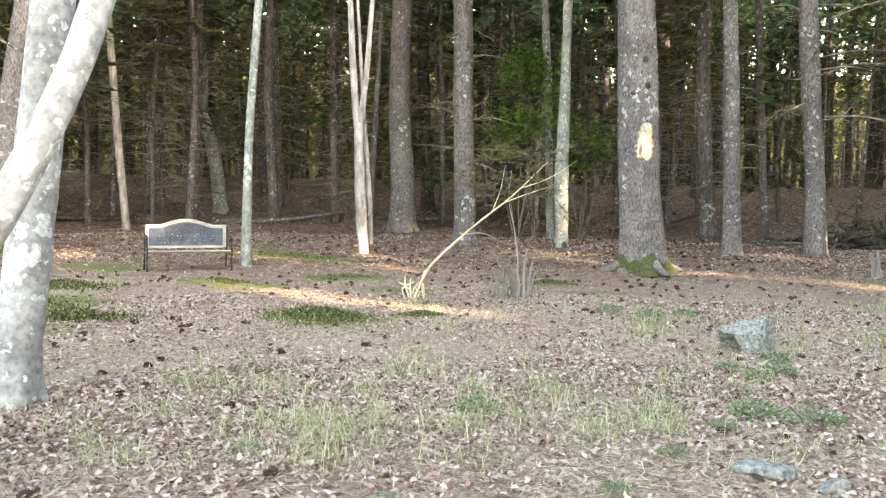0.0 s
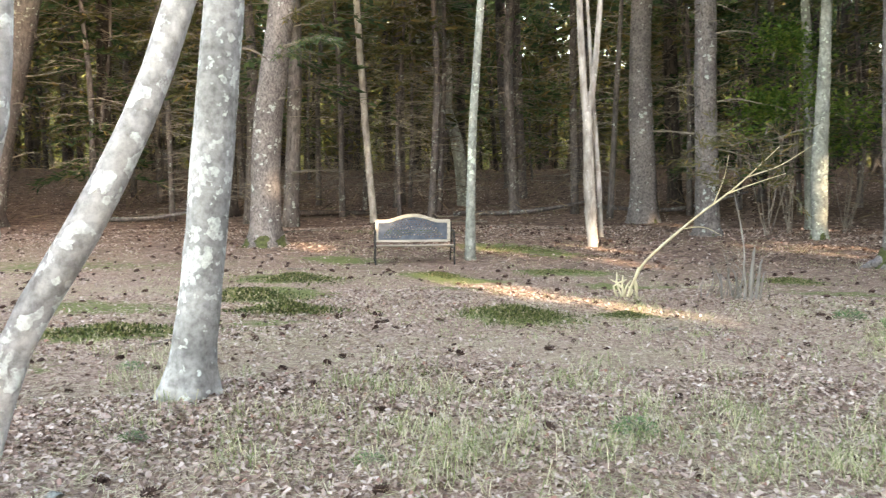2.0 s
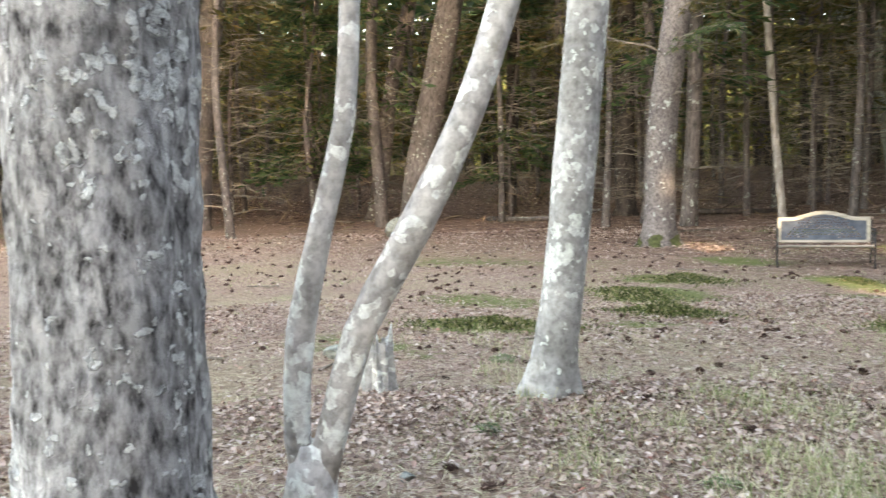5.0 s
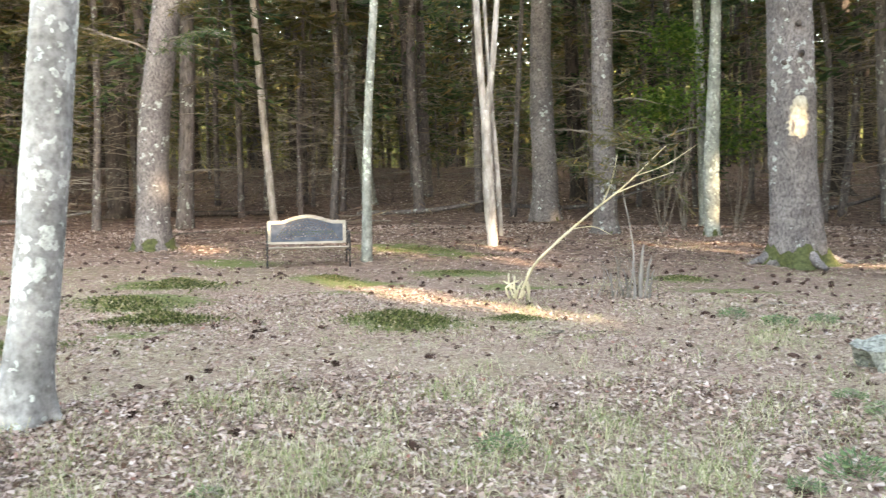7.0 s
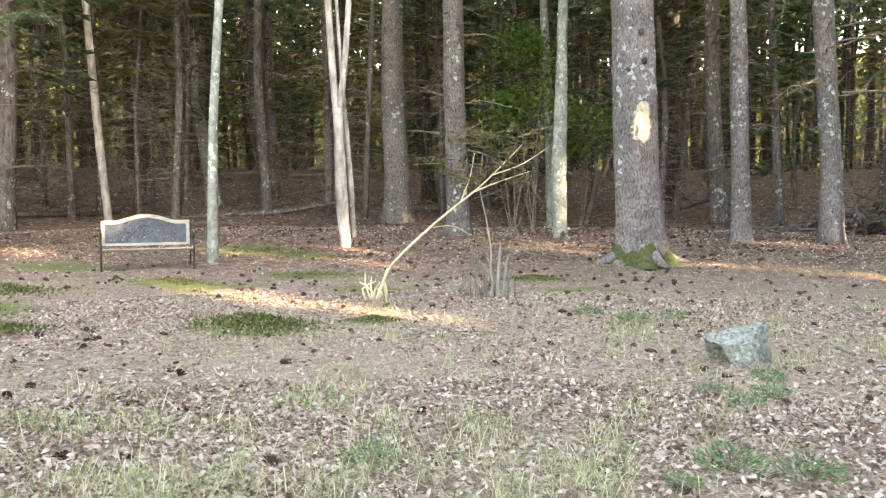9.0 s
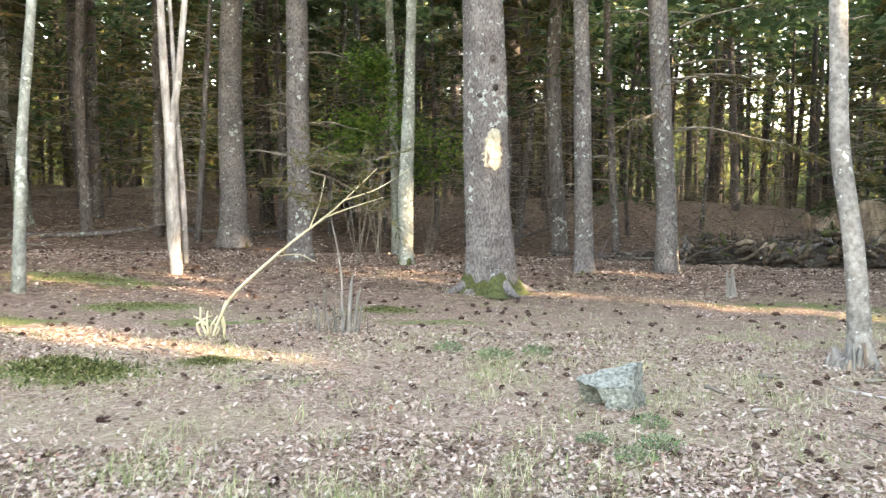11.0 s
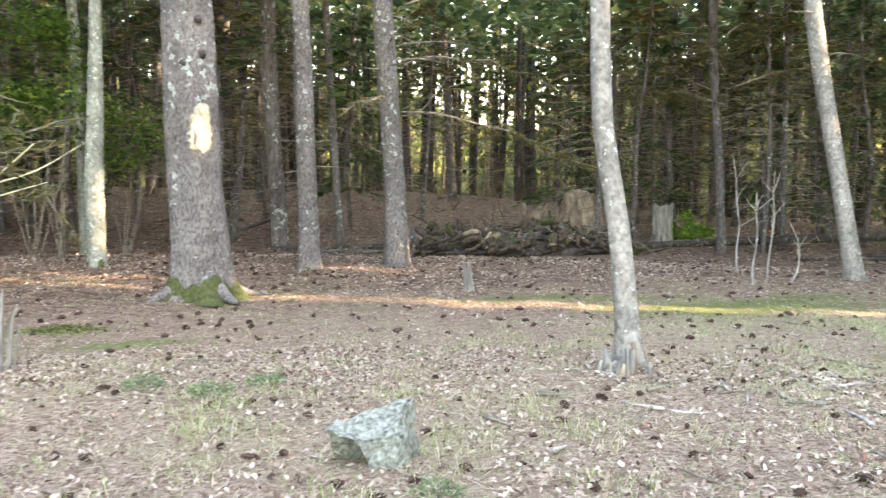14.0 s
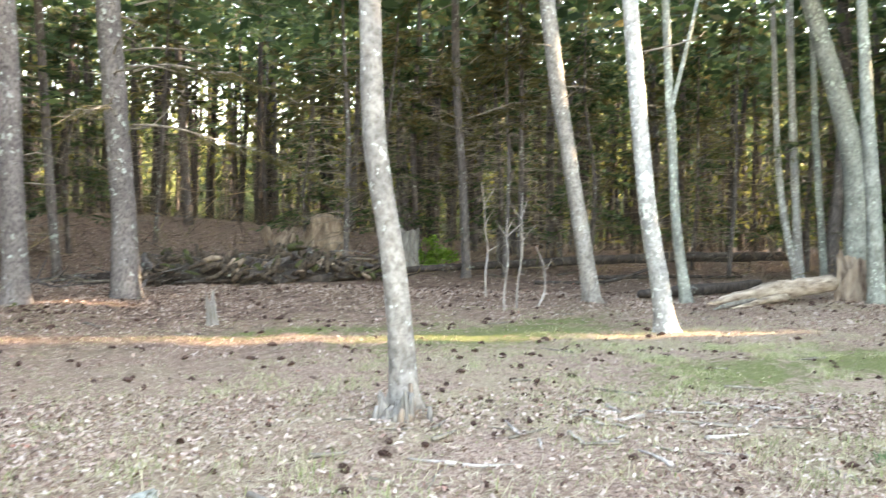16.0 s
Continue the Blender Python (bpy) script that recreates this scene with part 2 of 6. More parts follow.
def tube(points, sides=10, gap=0.25, rough=0.0, flare=None, seed=0, cap=True):
    """A round stem along a line. rough: unevenness; flare: (height, extra, lobes) of the root swell. Returns verts and faces."""
    rng = np.random.default_rng(seed)
    line = spline(points, gap)
    n = len(line)
    way = np.gradient(line[:, :3], axis=0)
    way /= np.linalg.norm(way, axis=1)[:, None] + 1e-9
    ref = np.eye(3)[np.argmin(np.abs(line[-1, :3] - line[0, :3]))][None]
    side = np.cross(way, ref)
    side /= np.linalg.norm(side, axis=1)[:, None]
    other = np.cross(way, side)
    ang = np.linspace(0, 2 * np.pi, sides, endpoint=False)
    rad = np.maximum(line[:, 3:4], 0.001) * np.ones((n, sides))
    if rough:
        k = rng.integers(2, 6, 5)
        ph = rng.uniform(0, 6.3, 5)
        zz = np.arange(n)[:, None] * gap
        for kk, pp in zip(k, ph):
            rad = rad * (1 + 0.4 * rough * np.sin(kk * ang[None] + pp + zz * rng.uniform(0.4, 2.2)))
        rad = rad * (1 + rough * rng.normal(0, 0.5, (n, sides)))
    if flare:
        high, extra, lobes = flare
        z = (line[:, 2] - line[0, 2])[:, None]
        fall = np.clip(1 - z / high, 0, 1) ** 2.2
        wave = 0.55 + 0.45 * np.cos(lobes * ang[None] + seed)
        rad = rad * (1 + extra * fall * wave)
    v = line[:, None, :3] + rad[..., None] * (np.cos(ang)[None, :, None] * side[:, None] + np.sin(ang)[None, :, None] * other[:, None])
    v = v.reshape(-1, 3)
    i, j = np.meshgrid(np.arange(n - 1), np.arange(sides), indexing="ij")
    a = (i * sides + j).ravel()
    b = (i * sides + (j + 1) % sides).ravel()
    f = np.stack([a, b, b + sides, a + sides], 1).tolist()
    if cap:
        f += [list(range(sides))[::-1], [(n - 1) * sides + q for q in range(sides)]]
    return v, f


def joined(pieces):
    verts, faces, at = [], [], 0
    for v, f in pieces:
        verts.append(np.asarray(v))
        faces += [[q + at for q in face] for face in f]
        at += len(v)
    return np.vstack(verts), faces


def empty(name, x, y, z=None, label="", category="", group="", kind=""):
    ob = new(name)
    ob.matrix_world = Matrix.Translation((x, y, gz(x, y) if z is None else z))
    return tagged(ob, label, category, group, kind)


def blades(p, d, w, length, width, bend=None):
    """Narrow four-cornered blades from p along d, with their widest place in the middle along w."""
    d, w = d * length[:, None], w * width[:, None]
    tip = p + d if bend is None else p + d + bend
    return np.stack([p, p + 0.45 * d + w, tip, p + 0.45 * d - w], 1)


def unit(v):
    return v / (np.linalg.norm(v, axis=-1, keepdims=True) + 1e-9)


def boughs(rng, low, high, reach, count, needles, droop=0.25, thick=0.012, trunk_r=0.1, size=0.22, fork=1):
    """Side branches of a conifer: (stem tubes, needle blades). reach(z) gives their length; needles: blades a branch."""
    stems, leaf = [], []
    for _ in range(count):
        z = rng.uniform(low, high)
        az = rng.uniform(0, 2 * np.pi)
        long = reach(z) * rng.uniform(0.55, 1.1)
        out = np.array([np.cos(az), np.sin(az), 0])
        rise = rng.uniform(-0.1, 0.35)
        s = np.linspace(0, 1, 5)
        line = out[None] * (trunk_r + long * s[:, None]) + np.array([0, 0, 1])[None] * (z + long * (rise * s - (droop + 0.1 * rng.random()) * s**2))[:, None]
        line[1:-1] += rng.normal(0, 0.025 * long, (3, 3))
        stems.append(tube(np.c_[line, thick * (1 - 0.8 * s) * (0.6 + 0.4 * long)], 3, 9, cap=False))
        for _ in range(rng.integers(fork, fork + 3)):
            k = rng.uniform(0.3, 0.9)
            at = np.array([np.interp(k, s, line[:, q]) for q in range(3)])
            off = unit(out * 0.6 + rng.normal(0, 0.5, 3) * [1, 1, 0.4])
            end = at + off * long * rng.uniform(0.15, 0.4)
            stems.append(tube(np.c_[np.array([at, (at + end) / 2 + rng.normal(0, 0.02, 3), end]), [thick * 0.5, thick * 0.35, thick * 0.15]], 3, 9, cap=False))
        if needles:
            n = needles
            k = rng.uniform(0.2, 1.0, n) ** 0.8
            at = np.stack([np.interp(k, s, line[:, q]) for q in range(3)], 1)
            cross = np.cross(out, [0, 0, 1.0])
            sidew = rng.choice([-1, 1], n)[:, None] * cross[None]
            spread = rng.uniform(0, 0.32, n)[:, None] * long * (1.05 - 0.7 * k)[:, None]
            at = at + sidew * spread + out[None] * spread * 0.5 - [0, 0, 0.25] * spread
            d = unit(out[None] * 0.8 + sidew * rng.uniform(0.2, 1.0, n)[:, None] + rng.normal(0, 0.3, (n, 3)) - [0, 0, 0.15])
            w = unit(np.cross(d, rng.normal(0, 1, (n, 3)) + [0, 0, 1.2]))
            leaf.append(blades(at, d, w, rng.uniform(0.6, 1.3, n) * size, rng.uniform(0.09, 0.17, n) * size))
    return stems, leaf


def tree_crown(name, stems, leaf, leaf_mat, parent=None):
    """Limbs and needles of a crown in one mesh."""
    sv, sf = joined(stems)
    lv = np.concatenate(leaf).reshape(-1, 3) if len(leaf) else np.zeros((0, 3))
    n, k = len(sv), len(lv) // 4
    faces = sf + (np.arange(4 * k).reshape(-1, 4) + n).tolist()
    me = bpy.data.meshes.new(name)
    me.from_pydata(np.vstack([sv, lv]).tolist(), [], faces)
    me.materials.append(TWIG)
    me.materials.append(leaf_mat)
    me.polygons.foreach_set("material_index", np.r_[np.zeros(len(sf), np.int32), np.ones(k, np.int32)])
    ob = new(name, me)
    if parent is not None:
        ob.parent = parent
    return ob


def scatter(name, local, faces, place, turn, scale, material):
    """Many small copies of one shape in one mesh: place n x 3, turn n x 3 x 3, scale n."""
    local = np.asarray(local, float)
    n, k = len(place), len(local)
    v = np.einsum("nij,kj->nki", turn, local) * np.asarray(scale)[:, None, None] + place[:, None]
    me = bpy.data.meshes.new(name)
    f = (np.arange(n)[:, None, None] * k + np.asarray(faces)[None]).reshape(n * len(faces), -1)
    me.from_pydata(v.reshape(-1, 3).tolist(), [], f.tolist())
    me.materials.append(material)
    return new(name, me)


def turns(az, tilt, roll):
    """Turning matrices: a roll about y, a tilt about x, then a heading about z."""
    n = len(az)
    c, s = np.cos, np.sin
    o, i = np.zeros(n), np.ones(n)
    rz = np.stack([c(az), -s(az), o, s(az), c(az), o, o, o, i], 1).reshape(n, 3, 3)
    rx = np.stack([i, o, o, o, c(tilt), -s(tilt), o, s(tilt), c(tilt)], 1).reshape(n, 3, 3)
    ry = np.stack([c(roll), o, s(roll), o, i, o, -s(roll), o, c(roll)], 1).reshape(n, 3, 3)
    return rz @ rx @ ry


# ---- ground ----
MOSS_SPOTS = [  # x, y, half length, half width, turn, strength
    (-1.3, 8.4, 0.62, 0.42, -10, 1.0), (-4.5, 9.2, 0.75, 0.6, 20, 1.0), (-5.2, 10.6, 0.7, 0.5, 0, 0.9), (-1.6, 12.6, 0.8, 0.55, 0, 0.8),
    (-0.3, 8.8, 0.35, 0.22, 0, 0.7), (-3.3, 11.6, 1.0, 0.4, -35, 0.75), (-3.0, 15.6, 1.6, 0.5, -20, 0.6), (-6.5, 18.5, 1.6, 0.8, 0, 0.6),
    (-4.4, 6.4, 0.9, 0.28, 25, 0.9), (1.4, 12.3, 0.6, 0.3, 0, 0.6), (-2.6, 10.2, 0.6, 0.25, 0, 0.6), (9.5, 11.0, 2.6, 0.9, -10, 0.6), (-2.8, 11.4, 0.8, 0.35, -10, 0.8), (-5.6, 13.4, 0.9, 0.5, 0, 0.7), (-0.6, 11.2, 0.7, 0.3, 0, 0.6), (1.9, 11.3, 0.7, 0.3, 0, 0.6), (-3.6, 16.2, 1.2, 0.4, 0, 0.6), (8.0, 12.6, 2.2, 0.5, -20, 0.5), (-5.6, 7.6, 1.2, 0.5, 10, 0.6), (-4.6, 5.0, 0.9, 0.5, 0, 0.5),
    (11.2, 11.4, 1.2, 0.4, 0, 0.6), (8.8, 7.6, 1.3, 0.8, 0, 0.6), (10.5, 7.0, 1.4, 0.9, 0, 0.6), (-3.4, 7.3, 0.7, 0.3, 30, 0.5), (-9.0, 11.0, 2.0, 0.8, 30, 0.4),
]


def moss_amount(x, y):
    total = np.zeros_like(x)
    for cx, cy, a, b, turn, k in MOSS_SPOTS:
        c, s = math.cos(radians(turn)), math.sin(radians(turn))
        u, v = ((x - cx) * c + (y - cy) * s) / a, (-(x - cx) * s + (y - cy) * c) / b
        total = np.maximum(total, k * np.clip(1.3 - np.hypot(u, v), 0, 1))
    return total


def make_ground():
    n = 330
    a = np.linspace(-1, 1, n)
    gx = 3.0 + 17 * a + 560 * np.sign(a) * np.abs(a) ** 7
    gy = 9.5 + 15 * a + 560 * np.sign(a) * np.abs(a) ** 7
    x, y = np.meshgrid(gx, gy, indexing="ij")
    z = ground_z(x, y)
    rng = np.random.default_rng(3)
    near = np.clip(1.4 - np.hypot((x - 3) / 16, (y - 9) / 14), 0, 1)
    z = z + rng.normal(0, 0.009, x.shape) * near + 0.03 * moss_amount(x, y)
    v = np.stack([x, y, z], -1).reshape(-1, 3)
    i, j = np.meshgrid(np.arange(n - 1), np.arange(n - 1), indexing="ij")
    k = (i * n + j).ravel()
    me = bpy.data.meshes.new("ground")
    me.from_pydata(v.tolist(), [], np.stack([k, k + n, k + n + 1, k + 1], 1).tolist())
    me.shade_smooth()
    att = me.attributes.new("moss", "FLOAT", "POINT")
    att.data.foreach_set("value", moss_amount(x, y).ravel().astype(np.float32))
    m, nt, b = mat("forest_floor", 0.95)
    vec = coords(nt, shift=False)
    fine = mix(nt, 0.45, noise_tex(nt, vec, 24, 8, 0.75), noise_tex(nt, vec, 75, 6, 0.75))
    needles = ramp(nt, fine, [(0.40, (0.08, 0.05, 0.038)), (0.47, (0.23, 0.15, 0.115)), (0.54, (0.40, 0.285, 0.225)), (0.64, (0.58, 0.46, 0.385))])
    straw = ramp(nt, noise_tex(nt, coords(nt, (1, 3.2, 1), shift=False), 32, 6, 0.7), [(0.36, (0.11, 0.08, 0.05)), (0.5, (0.32, 0.25, 0.165)), (0.66, (0.52, 0.44, 0.32))])
    big = ramp(nt, noise_tex(nt, vec, 0.55, 3), [(0.48, grey(0)), (0.64, grey(0.9))])
    col = mix(nt, big, needles, straw)
    sep = nt.nodes.new("ShaderNodeSeparateXYZ")
    nt.links.new(vec, sep.inputs[0])
    far = nt.nodes.new("ShaderNodeMapRange")
    far.inputs[1].default_value, far.inputs[2].default_value = 9.0, 15.0
    nt.links.new(sep.outputs["Y"], far.inputs[0])
    coarse = mix(nt, 0.5, noise_tex(nt, vec, 5, 8, 0.75), fine)
    duff = ramp(nt, coarse, [(0.40, (0.025, 0.014, 0.010)), (0.47, (0.10, 0.058, 0.042)), (0.54, (0.24, 0.155, 0.12)), (0.64, (0.44, 0.33, 0.265))])
    col = mix(nt, far.outputs[0], col, duff)
    at = nt.nodes.new("ShaderNodeAttribute")
    at.attribute_name = "moss"
    add = nt.nodes.new("ShaderNodeMath")
    add.operation = "ADD"
    nt.links.new(at.outputs["Fac"], add.inputs[0])
    nt.links.new(ramp(nt, noise_tex(nt, vec, 7, 5, 0.65), [(0.3, grey(0)), (0.7, grey(0.7))]), add.inputs[1])
    mask = ramp(nt, add.outputs[0], [(0.50, grey(0)), (0.85, grey(0.85))])
    green = ramp(nt, noise_tex(nt, vec, 40, 5, 0.7), [(0.3, (0.05, 0.07, 0.018)), (0.55, (0.13, 0.16, 0.045)), (0.8, (0.24, 0.25, 0.09))])
    col = mix(nt, mask, col, green)
    nt.links.new(col, b.inputs["Base Color"])
    bump(nt, b, fine, 1.0, 0.03)
    me.materials.append(m)
    ob = new("ground", me)
    tagged(ob, "forest floor of pine needles, dry leaves and moss", "ground", kind="structure")


make_ground()


# ---- the trees that stand near ----
def dead_stubs(rng, root, line, count, low, high, long, material, name="branch"):
    """Broken side branches as parts of a tree; line: its trunk points in the tree's own space."""
    zs = [p[2] for p in line]
    for _ in range(count):
        z = rng.uniform(low, high)
        c = [np.interp(z, zs, [p[q] for p in line]) for q in (0, 1, 3)]
        az = rng.uniform(0, 2 * np.pi)
        ln = long * rng.uniform(0.25, 1.0) ** 1.4
        out = np.array([np.cos(az), np.sin(az), rng.uniform(-0.15, 0.35)])
        p0 = np.array([c[0], c[1], z]) + out * c[2] * 0.7
        pts = [p0]
        for k in range(3):
            out = unit(out + rng.normal(0, 0.18, 3) - [0, 0, 0.06])
            pts.append(pts[-1] + out * ln / 3)
        r = 0.008 + 0.012 * min(1, ln)
        pieces = [tube(np.c_[np.array(pts), np.array([1, 0.8, 0.5, 0.15]) * r], 5, 0.12)]
        for k in range(int(ln * 4)):
            a = pts[rng.integers(1, 4)]
            e = a + unit(out + rng.normal(0, 0.7, 3)) * ln * rng.uniform(0.12, 0.4)
            pieces.append(tube(np.c_[np.array([a, (a + e) / 2 + rng.normal(0, 0.015, 3), e]), np.array([0.4, 0.25, 0.08]) * r], 3, 0.3, cap=False))
        link(name, *joined(pieces), material, root)


def crown_mesh(rng, low, high, wide, count, size, droop=0.3):
    top = high
    stems, leaf = boughs(rng, low, high, lambda z: wide * max(0.15, (top - z) / (top - low)) ** 0.7, count, 46, droop, 0.02, 0.1, size)
    return stems, leaf


CROWNS = []


def crown_on(root, x, y, z, kind, scale=1.0):
    """A crown of boughs above, shared between trees of a kind."""
    if not CROWNS:
        for s in range(3):
            rng = np.random.default_rng(50 + s)
            stems, leaf = crown_mesh(rng, 0.0, 8.0, 2.6, 90, 0.5)
            ob = tree_crown("crown", stems, leaf, NEEDLES)
            CROWNS.append(ob.data)
            bpy.data.objects.remove(ob)
    ob = new("crown", CROWNS[kind % 3])
    ob.parent = root
    ob.matrix_basis = Matrix.LocRotScale((x, y, z), Euler((0, 0, kind * 1.7)), (scale,) * 3)


def near_tree(name, label, points, material, top=13.0, flare=(0.5, 0.5, 5), stubs=0, stub_low=1.5, stub_high=6.0, stub_long=0.8, sides=20, seed=0,
              category="tree", group="", crown=True, forks=(), rough=0.05):
    """points: foot and trunk points (x, y, z, r) up to where the view ends; the trunk goes on to its crown in the same line."""
    x0, y0 = points[0][:2]
    z0 = gz(x0, y0)
    root = empty(name, x0, y0, z0, label, category, group)
    pts = [(x - x0, y - y0, z - z0, r) for x, y, z, r in points]
    pts[0] = (0, 0, -0.06, pts[0][3])
    rng = np.random.default_rng(seed + 11)
    a, b = np.array(pts[-2]), np.array(pts[-1])
    if top > b[2] + 0.5 and not forks:
        dirn = (b - a)[:3] / max(0.2, (b - a)[2])
        k = top - b[2]
        pts.append((b[0] + dirn[0] * k * 0.5, b[1] + dirn[1] * k * 0.5, b[2] + k * 0.55, b[3] * 0.75))
        pts.append((b[0] + dirn[0] * k * 0.6, b[1] + dirn[1] * k * 0.6, top, b[3] * 0.3))
    link("trunk", *tube(pts, sides, 0.14, rough, flare, seed), material, root)
    for fork in forks:
        fp = [(x - x0, y - y0, z - z0, r) for x, y, z, r in fork]
        a, b = np.array(fp[-2]), np.array(fp[-1])
        dirn = (b - a)[:3] / max(0.2, (b - a)[2])
        k = top - b[2]
        fp.append((b[0] + dirn[0] * k * 0.5, b[1] + dirn[1] * k * 0.5, b[2] + k * 0.6, b[3] * 0.6))
        fp.append((b[0] + dirn[0] * k * 0.6, b[1] + dirn[1] * k * 0.6, top, b[3] * 0.25))
        link("stem", *tube(fp, sides, 0.14, rough, None, seed + 1), material, root)
        pts = fp
    if stubs:
        dead_stubs(rng, root, pts, stubs, stub_low, stub_high, stub_long, TWIG)
    if crown:
        crown_on(root, pts[-2][0], pts[-2][1], pts[-2][2] - 1.5, seed, 1.0)
    return root


near_tree("leaning_tree", "pale grey tree with lichen patches, leaning slightly over the leaves",
          [(-2.49, 4.85, 0, 0.15), (-2.44, 4.87, 0.35, 0.137), (-2.40, 4.90, 0.69, 0.126), (-2.35, 4.94, 1.37, 0.130), (-2.28, 5.0, 2.36, 0.120)], PALE,
          seed=1, flare=(0.42, 0.85, 5), sides=28, stubs=3, stub_low=3, stub_high=6, crown=False)
near_tree("twin_stem_tree", "pale tree with two leaning stems and white lichen blotches",
          [(-1.732, 2.598, 0, 0.098), (-1.732, 2.598, 0.1, 0.092), (-1.721, 2.609, 0.26, 0.088), (-1.716, 2.614, 0.36, 0.067)], WHITE_BARK, seed=2, flare=(0.3, 0.5, 4), sides=24, crown=False,
          forks=([(-1.744, 2.598, 0.19, 0.05), (-1.758, 2.572, 0.38, 0.048), (-1.741, 2.589, 0.757, 0.052), (-1.664, 2.64, 1.134, 0.043), (-1.596, 2.701, 1.494, 0.038), (-1.57, 2.717, 1.862, 0.036)],
                 [(-1.71, 2.62, 0.19, 0.058), (-1.664, 2.649, 0.38, 0.056), (-1.57, 2.717, 0.757, 0.056), (-1.406, 2.846, 1.125, 0.06), (-1.261, 2.957, 1.486, 0.055), (-1.159, 3.034, 1.845, 0.053)]))
near_tree("rough_tree", "thick dark tree with rough grey lichen-covered bark",
          [(-1.80, 1.94, 0, 0.31), (-1.79, 1.95, 0.8, 0.275), (-1.76, 1.97, 2.2, 0.265)], ROUGH, seed=3, stubs=3, stub_low=2.6, stub_high=4, sides=40, rough=0.07, crown=False)
near_tree("pine_tree", "grey-brown pine with a mossy foot beside the clearing",
          [(-8.0, 14.9, 0, 0.36), (-8.0, 14.9, 0.58, 0.30), (-7.9, 14.9, 2.6, 0.28), (-7.6, 14.95, 4.6, 0.25)], PINE, seed=4, stubs=9, stub_low=2.2, flare=(0.55, 0.55, 6))
near_tree("thin_tree", "slim pale tree standing behind the bench", [(-8.6, 21.6, 0.3, 0.105), (-8.82, 21.6, 2.58, 0.10), (-9.03, 21.6, 5.5, 0.088)], DEAD_BARK, seed=5, stubs=6, sides=10, crown=False, top=9)
near_tree("thin_tree", "slim grey tree far behind the bench", [(-9.8, 26.1, 0.5, 0.1), (-9.7, 26.1, 3.5, 0.09), (-9.8, 26.1, 6, 0.08)], SPRUCE, seed=6, stubs=8, sides=8, crown=False, top=9)
near_tree("thin_tree", "slim grey tree close beside the bench", [(-3.50, 14.0, 0, 0.095), (-3.47, 14.0, 1.55, 0.074), (-3.44, 14.0, 2.45, 0.069), (-3.32, 14.0, 4.2, 0.064)], GREEN_BARK, seed=7, sides=12, crown=False, top=9, flare=(0.2, 0.6, 4))
near_tree("forked_tree", "bent grey-green tree that forks above a crooked trunk", [(-7.8, 27.4, 0.5, 0.25), (-7.95, 27.4, 2.0, 0.23), (-8.2, 27.4, 3.2, 0.21), (-8.75, 27.4, 4.6, 0.19)], GREEN_BARK, seed=8, stub_long=2.0, stubs=22, sides=12,
          top=12, forks=([(-8.5, 27.4, 4.0, 0.18), (-9.2, 27.4, 5.6, 0.16), (-9.6, 27.4, 7.6, 0.14)], [(-8.4, 27.4, 3.8, 0.14), (-8.4, 27.4, 5.4, 0.13), (-8.7, 27.4, 7.8, 0.12)]))
near_tree("pine_tree", "dim grey pine back in the woods", [(-7.6, 33, 0.7, 0.25), (-7.9, 33, 4.7, 0.25), (-8.1, 33, 9, 0.2)], SPRUCE, seed=9, stub_long=2.0, stubs=22, stub_high=8, sides=10)
near_tree("pine_tree", "slim dark pine back in the woods", [(-6.4, 30, 0.7, 0.18), (-6.6, 30, 4.2, 0.18), (-6.7, 30, 8, 0.15)], SPRUCE, seed=10, stub_long=2.0, stubs=22, stub_high=8, sides=10)
near_tree("dead_tree", "bare bleached tree trunk that forks into two stems", [(-1.80, 16.6, 0.1, 0.087), (-1.86, 16.6, 0.8, 0.103), (-1.90, 16.6, 1.6, 0.106), (-1.95, 16.6, 2.7, 0.103)], DEAD_BARK, seed=11, sides=16, crown=False, top=8.5,
          flare=(0.1, 0.0, 3), rough=0.09, forks=([(-1.96, 16.6, 2.6, 0.076), (-2.04, 16.6, 3.4, 0.068), (-2.12, 16.6, 4.8, 0.057)], [(-1.92, 16.6, 2.6, 0.068), (-1.82, 16.6, 3.5, 0.057), (-1.72, 16.6, 4.8, 0.049)],
                  [(-1.68, 16.75, 0.3, 0.046), (-1.75, 16.75, 1.5, 0.053), (-1.86, 16.7, 3.0, 0.038)]))
near_tree("pine_tree", "tall straight pine with brown bark and a lit foot", [(-1.50, 23.4, 0.35, 0.36), (-1.53, 23.4, 1.75, 0.335), (-1.66, 23.4, 4.7, 0.28), (-1.62, 23.4, 6.2, 0.275)], PINE, seed=12, stubs=8, stub_low=3, flare=(0.9, 0.45, 6))
near_tree("pine_tree", "grey pine with dead side branches and a mossy foot", [(0.24, 19.4, 0.2, 0.27), (0.19, 19.4, 1.65, 0.240), (0.15, 19.4, 2.85, 0.226), (0.08, 19.4, 5.3, 0.214)], PINE, seed=13, stubs=40, stub_low=1.6, stub_high=6.5, stub_long=1.7, flare=(0.45, 0.6, 5))
near_tree("lichen_tree", "slim grey-green tree with a sunlit lower trunk", [(2.42, 19.0, 0.2, 0.165), (2.38, 19.0, 1.6, 0.150), (2.40, 19.0, 2.8, 0.122), (2.42, 19.0, 5.1, 0.110)], GREEN_BARK, seed=14, flare=(0.3, 0.4, 4), rough=0.1)
near_tree("thin_tree", "slim pale tree behind another slim tree", [(2.5, 22, 0.3, 0.11), (2.36, 22, 3.8, 0.1), (2.24, 22, 5.8, 0.095)], GREEN_BARK, seed=15, sides=10, crown=False, top=10)
